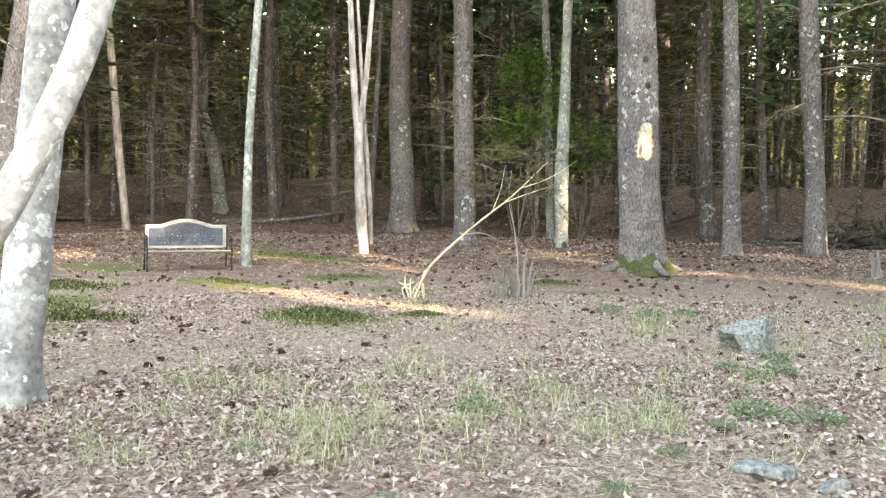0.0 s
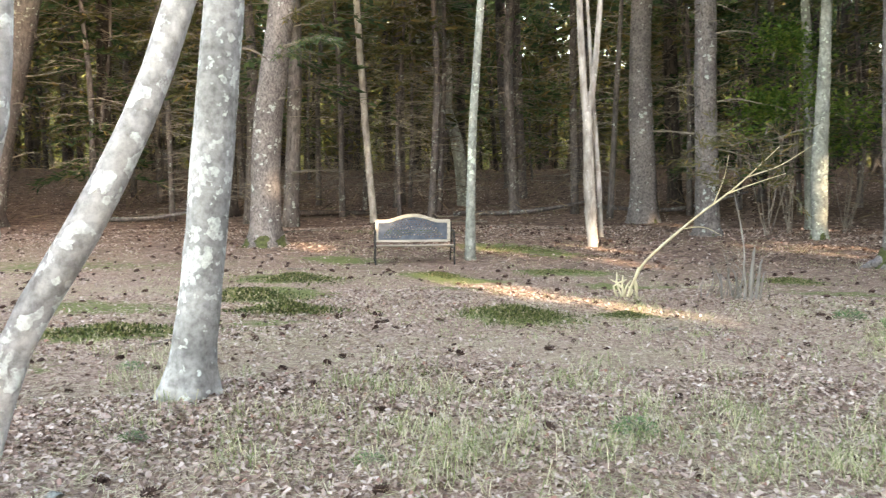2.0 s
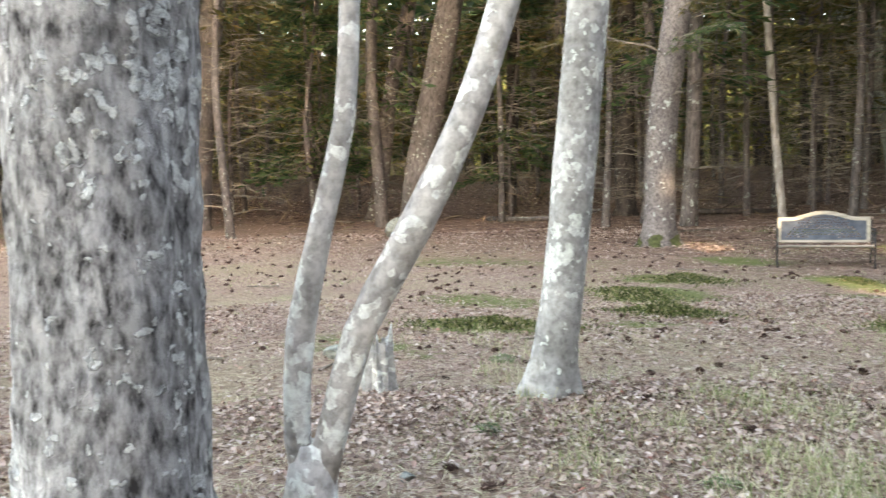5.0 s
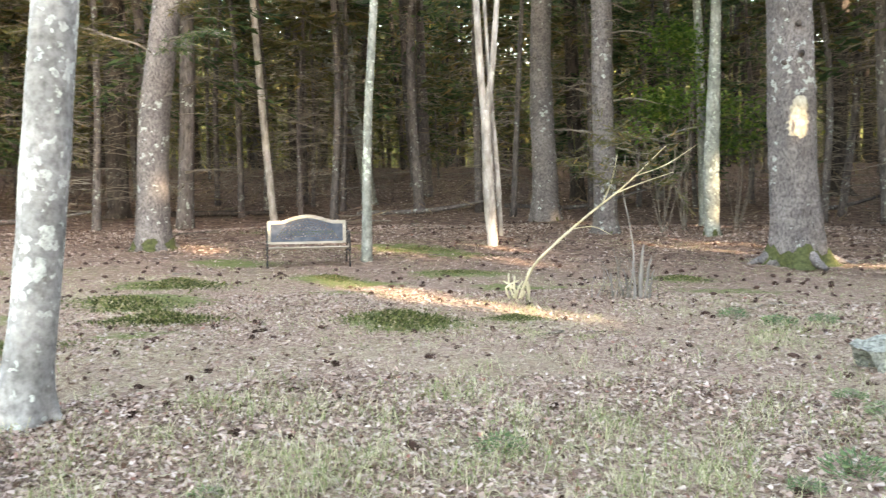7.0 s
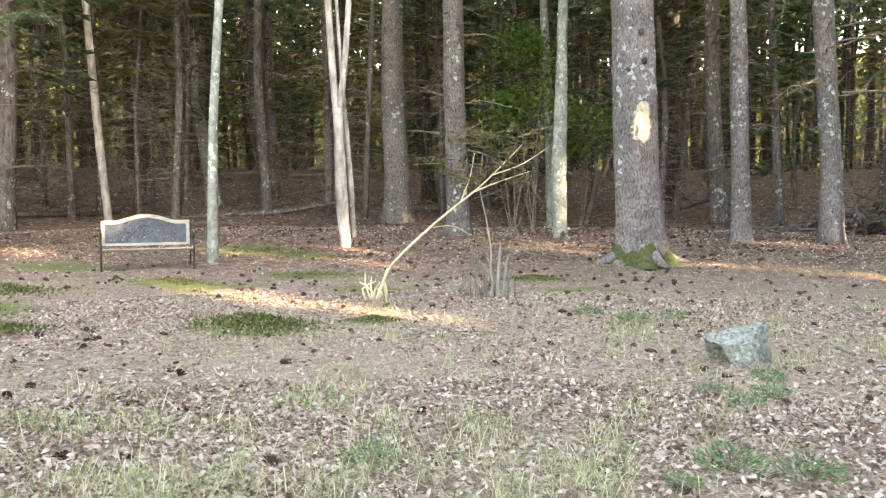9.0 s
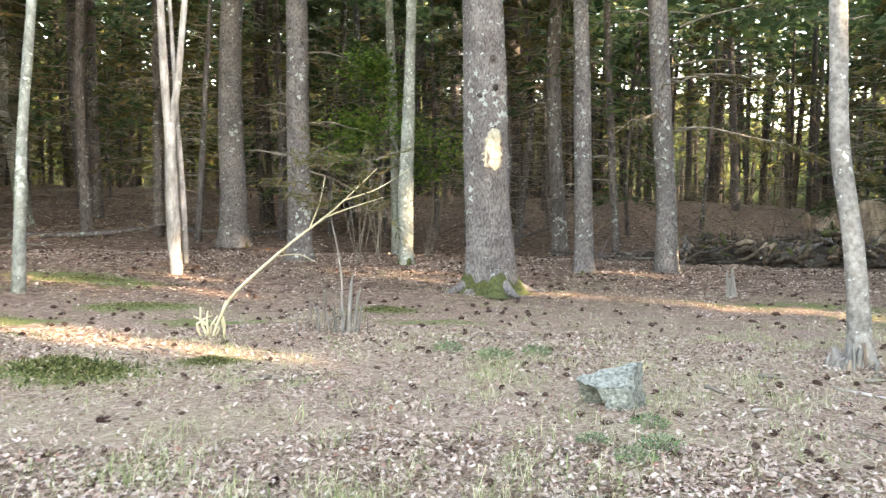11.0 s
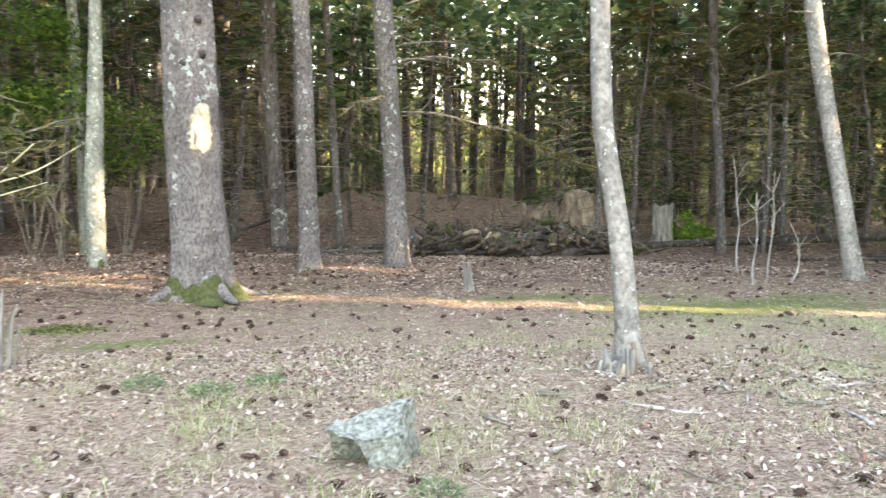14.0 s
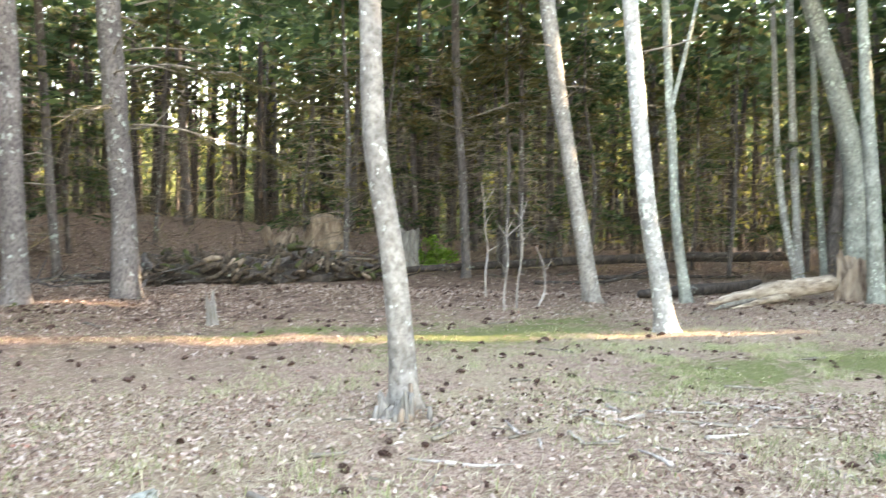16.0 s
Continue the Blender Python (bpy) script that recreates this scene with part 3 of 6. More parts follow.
near_tree("big_pine_tree", "thick old pine with a bark scar and mossy spreading roots", [(3.28, 14.7, 0.03, 0.40), (3.27, 14.7, 0.62, 0.385), (3.21, 14.7, 1.5, 0.345), (3.15, 14.7, 2.85, 0.335), (3.08, 14.7, 4.2, 0.325)], PINE, seed=16, stubs=4, stub_low=3.2,
          flare=(0.6, 0.5, 5), sides=40)
near_tree("pine_tree", "pine with shade-darkened bark behind the old pine", [(7.2, 29.7, 0.8, 0.34), (7.15, 29.7, 3, 0.31), (7.1, 29.7, 8, 0.27)], SHADED_AND_DARK_BARK, seed=17, stubs=14, stub_high=9, flare=(0.7, 0.9, 5))
near_tree("pine_tree", "straight grey pine with lichen specks", [(5.75, 17.4, 0.15, 0.21), (5.69, 17.4, 1.6, 0.175), (5.61, 17.4, 3.7, 0.163), (5.55, 17.4, 4.8, 0.145)], PINE, seed=18, stubs=12, flare=(0.35, 0.5, 4))
near_tree("pine_tree", "grey pine with lichen and a large side bough", [(7.55, 17.6, 0.2, 0.25), (7.48, 17.6, 1.67, 0.200), (7.36, 17.65, 3.35, 0.190), (7.22, 17.7, 5.5, 0.190)], PINE, seed=19, stubs=22, stub_low=2.0, stub_long=1.6, flare=(0.4, 0.35, 4))
near_tree("thin_tree", "slim tree deep between the pines", [(8.3, 22.4, 0.3, 0.102), (8.12, 22.4, 2.5, 0.1), (7.92, 22.5, 6, 0.087)], SPRUCE, seed=20, stubs=8, sides=10, crown=False, top=10)
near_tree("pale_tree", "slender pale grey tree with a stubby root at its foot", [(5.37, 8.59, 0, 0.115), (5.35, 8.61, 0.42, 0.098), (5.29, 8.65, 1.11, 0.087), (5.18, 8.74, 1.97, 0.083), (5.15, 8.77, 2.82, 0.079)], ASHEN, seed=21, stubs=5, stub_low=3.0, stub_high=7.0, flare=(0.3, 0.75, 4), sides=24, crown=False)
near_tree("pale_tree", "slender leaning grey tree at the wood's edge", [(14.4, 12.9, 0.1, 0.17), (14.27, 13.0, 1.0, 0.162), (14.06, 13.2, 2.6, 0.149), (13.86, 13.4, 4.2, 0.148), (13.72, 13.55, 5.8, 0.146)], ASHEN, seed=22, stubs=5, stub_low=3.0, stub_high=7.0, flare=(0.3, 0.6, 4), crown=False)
near_tree("pale_tree", "slender pale tree leaning over a grassy patch", [(11.30, 9.69, 0, 0.145), (11.23, 9.77, 0.69, 0.127), (11.12, 9.87, 1.45, 0.120), (11.0, 10.0, 2.96, 0.110), (10.91, 10.1, 4.47, 0.100)], PALE, seed=23, stubs=5, stub_low=3.0, stub_high=7.0, flare=(0.3, 0.6, 4), crown=False)
near_tree("thin_tree", "slim grey tree that forks, near a fallen log", [(16.0, 11.8, 0.07, 0.12), (15.86, 11.97, 1.55, 0.093), (15.76, 12.09, 3.73, 0.088)], GREEN_BARK, seed=24, crown=False, top=9, sides=12,
          forks=([(15.76, 12.09, 3.6, 0.08), (15.68, 12.18, 5.9, 0.07)], [(15.75, 12.09, 3.7, 0.05), (16.1, 11.9, 5.2, 0.04)]))
near_tree("twin_stem_tree", "two slim crooked pale stems at the wood's edge", [(24.9, 12.94, 0.19, 0.15), (24.85, 13.02, 1.73, 0.120), (24.73, 13.15, 4.9, 0.108)], PALE, seed=25, crown=False, top=12, sides=10,
          forks=([(24.73, 13.15, 4.8, 0.1), (24.64, 13.25, 8.06, 0.1)], [(24.85, 12.99, 0.2, 0.11), (24.64, 13.25, 1.73, 0.1), (24.48, 13.41, 3.31, 0.09), (24.39, 13.51, 5.7, 0.08)]))
near_tree("leaning_tree", "thick crooked grey tree bending over a broken stump", [(21.9, 10.55, 0.1, 0.30), (21.85, 10.6, 2.9, 0.25), (21.5, 10.95, 4.9, 0.235), (21.05, 11.4, 6.9, 0.205)], GREEN_BARK, seed=26, sides=14)
near_tree("thin_tree", "slim pole tree near the fallen log", [(23.0, 11.6, 0.15, 0.1), (22.8, 11.8, 3.5, 0.09), (22.7, 11.9, 6, 0.07)], GREEN_BARK, seed=27, crown=False, top=10, sides=8)
near_tree("thin_tree", "slim pale tree beside the broken stump", [(18.6, 9.15, 0.1, 0.16), (18.5, 9.2, 1.6, 0.15), (18.4, 9.3, 3.4, 0.13), (18.3, 9.45, 6.0, 0.09)], GREEN_BARK, seed=28, crown=False, top=11, sides=12)
near_tree("thin_tree", "straight brown pole tree behind the brush pile", [(17.3, 18.7, 0.22, 0.13), (17.26, 18.8, 2.3, 0.112), (17.1, 18.95, 5.3, 0.104), (17.06, 19, 7.5, 0.097)], SPRUCE, seed=29, stubs=16, stub_low=2.5, stub_high=8, stub_long=1.4, top=12, sides=10)
near_tree("pine_tree", "dark leaning pine deep on the wood's edge", [(-16.6, 16.1, 0.36, 0.42), (-16.45, 16.2, 1.55, 0.385), (-16.15, 16.45, 3.5, 0.38), (-15.6, 16.85, 6.5, 0.34)], SPRUCE, seed=30, stub_long=2.0, stubs=22, stub_high=8)
near_tree("forked_tree", "crooked grey tree in the shade", [(-19.4, 17.0, 0.5, 0.27), (-19.2, 17.2, 2.2, 0.26), (-19.0, 17.4, 4.2, 0.22), (-18.5, 17.8, 6.8, 0.2)], SPRUCE, seed=31, stub_long=2.0, stubs=22, stub_high=7)
near_tree("pine_tree", "grey-brown pine in the shade of the woods", [(-20.7, 11.7, 0.4, 0.38), (-20.5, 11.85, 3.4, 0.36), (-20.1, 12.15, 6.4, 0.3)], SPRUCE, seed=32, stub_long=2.0, stubs=22, stub_high=8)
near_tree("pine_tree", "pine with shade-darkened bark standing behind a grey pine", [(-13.4, 21.7, 0.4, 0.3), (-13.4, 21.7, 3, 0.28), (-13.3, 21.7, 7, 0.25)], SHADED_AND_DARK_BARK, seed=33, stub_long=2.0, stubs=22, stub_high=8)


# ---- the woods behind ----
def wood_tree(seed, high, r, low, count, wide, needles, material, leaf_mat, dead=24, size=0.31):
    """One of the trees of the woods, built at the origin: trunk, dead lower branches, crown."""
    rng = np.random.default_rng(seed)
    root = new("conifer_tree")
    bend = rng.normal(0, 0.12, 4)
    pts = [(0, 0, -0.3, r * 1.3), (bend[0] * 0.2, bend[1] * 0.2, 0.4, r), (bend[0], bend[1], high * 0.35, r * 0.85), (bend[2], bend[3], high * 0.7, r * 0.5), (bend[2], bend[3], high, 0.02)]
    link("trunk", *tube(pts, 8, 0.7, 0.06, None, seed), material, root)
    dead_stems, _ = boughs(rng, 0.6, high * 0.6, lambda z: 1.0 + 0.4 * wide, int(dead * 1.4), 0, 0.15, 0.012, r * 0.8, fork=3)
    stems, leaf = boughs(rng, low, high, lambda z: wide * (0.25 + 0.75 * (high - z) / (high - low)), count, needles, 0.3, 0.014, r * 0.6, size)
    tree_crown("crown", dead_stems + stems, leaf, leaf_mat, root)
    return root


WOODS = [
    (wood_tree(101, 13, 0.17, 3.0, 60, 2.1, 26, SPRUCE, NEEDLES), "dark conifer with bare lower branches and drooping boughs"),
    (wood_tree(102, 11, 0.11, 3.5, 42, 1.7, 30, SPRUCE, OLIVE, 46), "slim conifer with dry twiggy branches and sparse olive needles"),
    (wood_tree(103, 14, 0.22, 4.0, 60, 2.4, 26, SHADED_AND_DARK_BARK, NEEDLES, 36), "tall pine with shade-darkened bark and many dead lower branches"),
    (wood_tree(104, 9, 0.075, 4.5, 26, 1.2, 28, SPRUCE, OLIVE, 36), "thin pole-like tree with a sparse crown"),
    (wood_tree(105, 6, 0.06, 0.8, 60, 1.5, 50, SPRUCE, NEEDLES, 6, 0.2), "young green conifer with boughs down to the ground"),
    (wood_tree(106, 12, 0.13, 2.2, 64, 2.0, 32, SPRUCE, OLIVE, 26), "conifer with olive-brown boughs in the shade"),
]
for base, label in WOODS:
    tagged(base, label, "tree", "trees of the woods")


SUN_SIDE = (5.5, 20.5)  # the stretch towards the sun filled by added unseen foliage, across its direction
SUN_FLECKS = (  # where holes cut in that foliage let sun onto the floor: along the light, across it, half length, half width
    (-7.6, 7.25, 2.5, 0.40), (-14.8, 7.7, 0.8, 0.28), (-19.2, 7.2, 0.3, 0.06), (-12.4, 10.2, 1.7, 0.28), (-9.6, 10.9, 0.7, 0.2), (-11.6, 12.15, 1.5, 0.22),
    (-8.7, 14.5, 1.7, 0.28), (-5.6, 14.0, 0.7, 0.16), (-13.3, 13.25, 0.6, 0.08), (-12.8, 16.64, 3.0, 0.08), (-11.4, 19.0, 2.0, 0.35), (-9.0, 15.3, 1.2, 0.2),
    (-1.0, 14.1, 3.0, 0.24), (-15.2, 17.8, 1.0, 0.35), (-5.5, 17.5, 0.9, 0.2), (-5.8, 18.6, 1.7, 0.16), (-9.8, 4.9, 0.6, 0.18), (3.6, 14.4, 1.2, 0.2))


def in_clearing(x, y):
    """Where no tree of the woods may stand."""
    d, br = math.hypot(x - 0.5, y - 1), math.degrees(math.atan2(x - 0.5, y - 1))
    edge = np.interp(br, [-180, -75, -55, -30, -15, 0, 12, 25, 40, 55, 70, 90, 180], [15, 17, 19, 21, 23, 23, 22, 22, 24.5, 24, 24, 22, 15])
    # the unseen sunward stretch stays treeless; the added foliage sets the light there
    along, lane = 0.8 * x - 0.6 * y, 0.6 * x + 0.8 * y
    return d < edge or (along > 6 and SUN_SIDE[0] < lane < SUN_SIDE[1])


def plant_woods():
    rng = random.Random(5)
    spots, used = [], {}
    tries = 0
    while len(spots) < 290 and tries < 20000:
        tries += 1
        br, d = radians(rng.uniform(-112, 96)), 19 + 43 * rng.random() ** 1.25
        x, y = 0.5 + d * math.sin(br), 1 + d * math.cos(br)
        if in_clearing(x, y) or any((x - a) ** 2 + (y - b) ** 2 < 1.0 for a, b in spots):
            continue
        spots.append((x, y))
        kind = rng.choice((0, 0, 1, 1, 1, 2, 3, 3, 3, 3, 3, 5, 5) if d < 34 else (0, 0, 1, 1, 1, 2, 3, 3, 4, 5, 5))
        m = Matrix.LocRotScale((x, y, gz(x, y)), Euler((rng.gauss(0, 0.025), rng.gauss(0, 0.025), rng.uniform(0, 6.3))), None)
        s = rng.uniform(0.85, 1.25)
        base = WOODS[kind][0]
        if kind in used:
            ob = copy_thing(base, m)
        else:
            ob, used[kind] = base, True
            ob.matrix_basis = m
        ob.scale = (s, s, s)


plant_woods()


def far_woods():
    """The closed woods beyond: stems and foliage too far to tell apart."""
    rng = np.random.default_rng(9)
    pieces = []
    for _ in range(1100):
        br, d = rng.uniform(-1.75, 1.5), rng.uniform(40, 92)
        x, y = 0.5 + d * np.sin(br), 1 + d * np.cos(br)
        z = gz(x, y)
        r = rng.uniform(0.05, 0.2)
        lean = rng.normal(0, 0.5, 2)
        pieces.append(tube([(x, y, z - 0.2, r), (x + lean[0] * 0.5, y + lean[1] * 0.5, z + 7, r * 0.8), (x + lean[0], y + lean[1], z + 15, 0.04)], 5, 4, cap=False))
    ob = link("far_woods_stems", *joined(pieces), SHADED_AND_DARK_BARK)
    tagged(ob, "close-set stems of the far woods with shade-darkened bark", "trees", kind="stuff")
    n = 210000
    br, d = rng.uniform(-1.75, 1.85, n), rng.uniform(46, 92, n)
    z = 0.4 + 18 * rng.beta(1.1, 1.3, n)
    p = np.stack([0.5 + d * np.sin(br), 1 + d * np.cos(br), z], 1)
    p[:, 2] += ground_base(p[:, 0], p[:, 1])
    clump = np.sin(p[:, 0] * 0.9) * np.sin(p[:, 1] * 0.8 + 1) * np.sin(p[:, 2] * 1.3)
    p = p[(clump > -0.2) & (rng.random(n) < 0.5 + 0.06 * z) & ~((br > 0.12) & (br < 0.6) & (z < 3.5) & (rng.random(n) < 0.75))]
    n = len(p)
    dr = unit(rng.normal(0, 1, (n, 3)) * [1, 1, 0.5] - [0, 0, 0.3])
    w = unit(np.cross(dr, rng.normal(0, 1, (n, 3))))
    ob = quads("far_woods_foliage", blades(p, dr, w, rng.uniform(0.3, 0.9, n), rng.uniform(0.06, 0.17, n)), FAR_GREEN)
    n = 45000
    br, d = rng.uniform(-1.3, -0.05, n), rng.uniform(36, 60, n)
    p = np.stack([0.5 + d * np.sin(br), 1 + d * np.cos(br), rng.uniform(1.0, 11, n)], 1)
    p[:, 2] += ground_base(p[:, 0], p[:, 1])
    p = p[np.sin(p[:, 0] * 0.8) * np.sin(p[:, 1] * 0.9) * np.sin(p[:, 2] * 1.2) > -0.1]
    n = len(p)
    dr = unit(rng.normal(0, 1, (n, 3)) * [1, 1, 0.5] - [0, 0, 0.3])
    w = unit(np.cross(dr, rng.normal(0, 1, (n, 3))))
    dim = quads("shaded_foliage", blades(p, dr, w, rng.uniform(0.25, 0.7, n), rng.uniform(0.04, 0.11, n)), OLIVE)
    tagged(dim, "dim olive-brown boughs deep in the woods", "foliage", kind="stuff")
    tagged(ob, "yellow-green foliage of the far woods, backlit tints painted in", "trees", kind="stuff")


def far_hill():
    """The wooded distance that closes the view."""
    m, nt, b = mat("distant_trees_light_and_shade", 1.0)
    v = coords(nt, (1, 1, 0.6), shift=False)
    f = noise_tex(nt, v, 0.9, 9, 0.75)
    # shaded gaps and sunlit leaves of the far trees are painted into this ramp
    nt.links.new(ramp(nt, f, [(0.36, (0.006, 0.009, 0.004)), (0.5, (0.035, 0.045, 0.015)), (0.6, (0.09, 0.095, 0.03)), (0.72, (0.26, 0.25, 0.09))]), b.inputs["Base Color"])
    rng = np.random.default_rng(2)
    n, rows = 220, 9
    ang = np.linspace(0, 2 * np.pi, n, endpoint=False)
    top = 21 + 3 * np.sin(7 * ang) + 2 * np.sin(17 * ang + 1) + rng.normal(0, 1.0, n)
    top = np.where((ang > 0.12) & (ang < 0.6), 0.7 * top, top)
    # the rear, out of view, is kept low to let skylight in
    top = np.where((ang > 1.7) & (ang < 4.4), 0.35 * top, top)
    v, f = [], []
    for k in range(rows):
        s = k / (rows - 1)
        for a, t in zip(ang, top):
            d = 100 + 6 * s + rng.normal(0, 1.2)
            v.append((0.5 + d * math.sin(a), 1 + d * math.cos(a), -1 + (t + 1) * s))
    for k in range(rows - 1):
        for j in range(n):
            a, b2 = k * n + j, k * n + (j + 1) % n
            f.append((a, b2, b2 + n, a + n))
    tagged(link("backdrop", v, f, m, None, True), "distant wooded rise all round the clearing, shaded gaps and lit leaves painted in", "distant woods", kind="structure")


def undergrowth():
    """Bare twigs and low brush on the floor of the woods."""
    rng = np.random.default_rng(14)
    n = 15000
    br, d = np.radians(rng.uniform(-80, 92, n)), 21 + 34 * rng.random(n) ** 0.8
    x, y = 0.5 + d * np.sin(br), 1 + d * np.cos(br)
    keep = np.sin(x * 0.8 + 1) * np.sin(y * 0.7) > -0.35
    x, y = x[keep], y[keep]
    n = len(x)
    p = np.stack([x, y, ground_z(x, y) + rng.exponential(0.25, n)], 1)
    dr = unit(rng.normal(0, 1, (n, 3)) * [1, 1, 0.7])
    w = unit(np.cross(dr, rng.normal(0, 1, (n, 3))))
    ob = quads("undergrowth", blades(p, dr, w, rng.uniform(0.2, 0.9, n), rng.uniform(0.006, 0.022, n)), BRUSH)
    tagged(ob, "low dry twigs and brush on the wood's floor", "undergrowth", kind="stuff")
    # bare switches and saplings that stand close between the stems farther in
    n = 17000
    br, d = np.radians(rng.uniform(-90, 84, n)), 25 + 38 * rng.random(n) ** 0.9
    x, y = 0.5 + d * np.sin(br), 1 + d * np.cos(br)
    keep = np.sin(x * 0.5 + 2) * np.sin(y * 0.6 + 0.5 * x) > -0.45
    x, y = x[keep], y[keep]
    n = len(x)
    p = np.stack([x, y, ground_z(x, y) + rng.uniform(0, 3.2, n) ** 1.3 * (rng.random(n) < 0.6)], 1)
    dr = unit(rng.normal(0, 1, (n, 3)) * [0.7, 0.7, 0.5] + [0, 0, 0.7])
    w = unit(np.cross(dr, rng.normal(0, 1, (n, 3))))
    ob = quads("thicket", blades(p, dr, w, rng.uniform(0.4, 1.7, n), rng.uniform(0.006, 0.02, n)), BRUSH)
    tagged(ob, "bare grey-brown switches standing between the stems", "undergrowth", kind="stuff")


# the bright end of these tints paints leaves with light behind them
FAR_GREEN = leafy("far_foliage_lit_tints", [(0.0, (0.02, 0.03, 0.010)), (0.5, (0.08, 0.09, 0.025)), (0.8, (0.22, 0.22, 0.06)), (1.0, (0.42, 0.36, 0.11))], 0.55)
BRUSH = leafy("dry_brush", [(0.0, (0.06, 0.04, 0.03)), (0.6, (0.20, 0.15, 0.11)), (0.9, (0.30, 0.22, 0.13)), (1.0, (0.10, 0.13, 0.04))], 0.2)
far_woods()
far_hill()
undergrowth()


def shading_canopy():
    """Boughs added to block light: a roof that darkens the woods, open above the clearing, and an unseen screen towards
    the sun.
    """
    rng = np.random.default_rng(77)
    n = 150000
    br, d = rng.uniform(-1.75, 1.6, n), np.sqrt(rng.uniform(15.5**2, 58**2, n))
    x, y = 0.5 + d * np.sin(br), 1 + d * np.cos(br)
    z = rng.uniform(7.2, 13.5, n) + ground_base(x, y)
    # unseen filler from the ground up, added to stop the low sun
    m = 75000
    s, c = rng.uniform(16, 27, m), rng.uniform(4.2, 22.5, m)
    x, y = np.r_[x, 0.8 * s + 0.6 * c], np.r_[y, -0.6 * s + 0.8 * c]
    z = np.r_[z, rng.uniform(0.2, 17.0, m)]
    # a second unseen layer, high up, stops sun over the tree tops
    m2 = 65000
    s, c = rng.uniform(15, 34, m2), rng.uniform(-12, 26, m2)
    x, y = np.r_[x, 0.8 * s + 0.6 * c], np.r_[y, -0.6 * s + 0.8 * c]
    z = np.r_[z, rng.uniform(10.0, 22.0, m2)]
    lane, reach = 0.6 * x + 0.8 * y, 0.8 * x - 0.6 * y - z / math.tan(SUN_ELEV)
    keep = (np.sin(x * 1.1 + 0.4 * z) * np.sin(y * 1.0 + 1) > -0.45) | (rng.random(len(x)) < 0.4) | (np.arange(len(x)) >= n)
    # one hole through the blades for each wanted sun fleck
    for a, b, ra, rb in SUN_FLECKS:
        keep &= ((reach - a) / (ra + 0.8)) ** 2 + ((lane - b) / (rb + 0.20)) ** 2 + 0.5 * rng.normal(0, 1, len(x)) * np.sin(3 * x + 4 * z) > 1
    p = np.stack([x, y, z], 1)[keep]
    n = len(p)
    dr = unit(rng.normal(0, 1, (n, 3)) * [1, 1, 0.35] - [0, 0, 0.1])
    w = unit(np.cross(dr, rng.normal(0, 0.6, (n, 3)) + [0, 0, 0.6]))
    long = rng.uniform(0.3, 0.8, n)
    ob = quads("canopy_foliage", blades(p - 0.5 * dr * long[:, None], dr, w, long, rng.uniform(0.07, 0.2, n)), NEEDLES)
    tagged(ob, "dark green needle blades added over the woods and sunward to block light", "foliage", kind="stuff")


shading_canopy()


def shade_woods():
    """Trees added out of view beside and behind the walk: they close the clearing and keep the low sun off it, but for
    the stretch left to the foliage screen.
    """
    rng = random.Random(21)
    along, across = Vector((0.8, -0.6)), Vector((0.6, 0.8))
    spots = []
    for row, s in enumerate((17.5, 20.5, 24.0)):
        c = -9.0 + 0.8 * row
        while c < (25.5, 26.5, 27.0)[row]:
            if not SUN_SIDE[0] - 1.5 < c < SUN_SIDE[1] + 1.5:
                p = along * (s + rng.uniform(-0.8, 0.8)) + across * c
                spots.append((p.x, p.y, 6, rng.uniform(1.15, 1.4)))
            c += rng.uniform(1.3, 1.9)
    for _ in range(22):
        br = radians(rng.uniform(100, 268))
        d = rng.uniform(28, 45) if math.degrees(br) < 160 else rng.uniform(34, 60)
        x, y = 0.5 + d * math.sin(br), 1 + d * math.cos(br)
        if math.degrees(br) < 150 and SUN_SIDE[0] - 1.5 < 0.6 * x + 0.8 * y < SUN_SIDE[1] + 1.5:
            continue
        if all((x - a) ** 2 + (y - b) ** 2 > 9 for a, b, *_ in spots):
            spots.append((x, y, rng.choice((0, 2, 3)), rng.uniform(0.9, 1.25)))
    first = True
    for x, y, kind, s in spots:
        base = SUN_BLOCKER if kind == 6 else WOODS[kind][0]
        m = Matrix.LocRotScale((x, y, gz(x, y)), Euler((0, 0, rng.uniform(0, 6.3))), None)
        if kind == 6 and first:
            ob, first = base, False
            ob.matrix_basis = m
        else:
            ob = copy_thing(base, m)
        ob.scale = (s, s, s)


# an added tree, planted in unseen rows to keep sun off the clearing
SUN_BLOCKER = tagged(wood_tree(107, 12.5, 0.16, 0.8, 100, 2.3, 36, SPRUCE, NEEDLES, 4, 0.68), "dense dark conifer added out of view to block the low sun", "tree", "trees of the woods")
shade_woods()


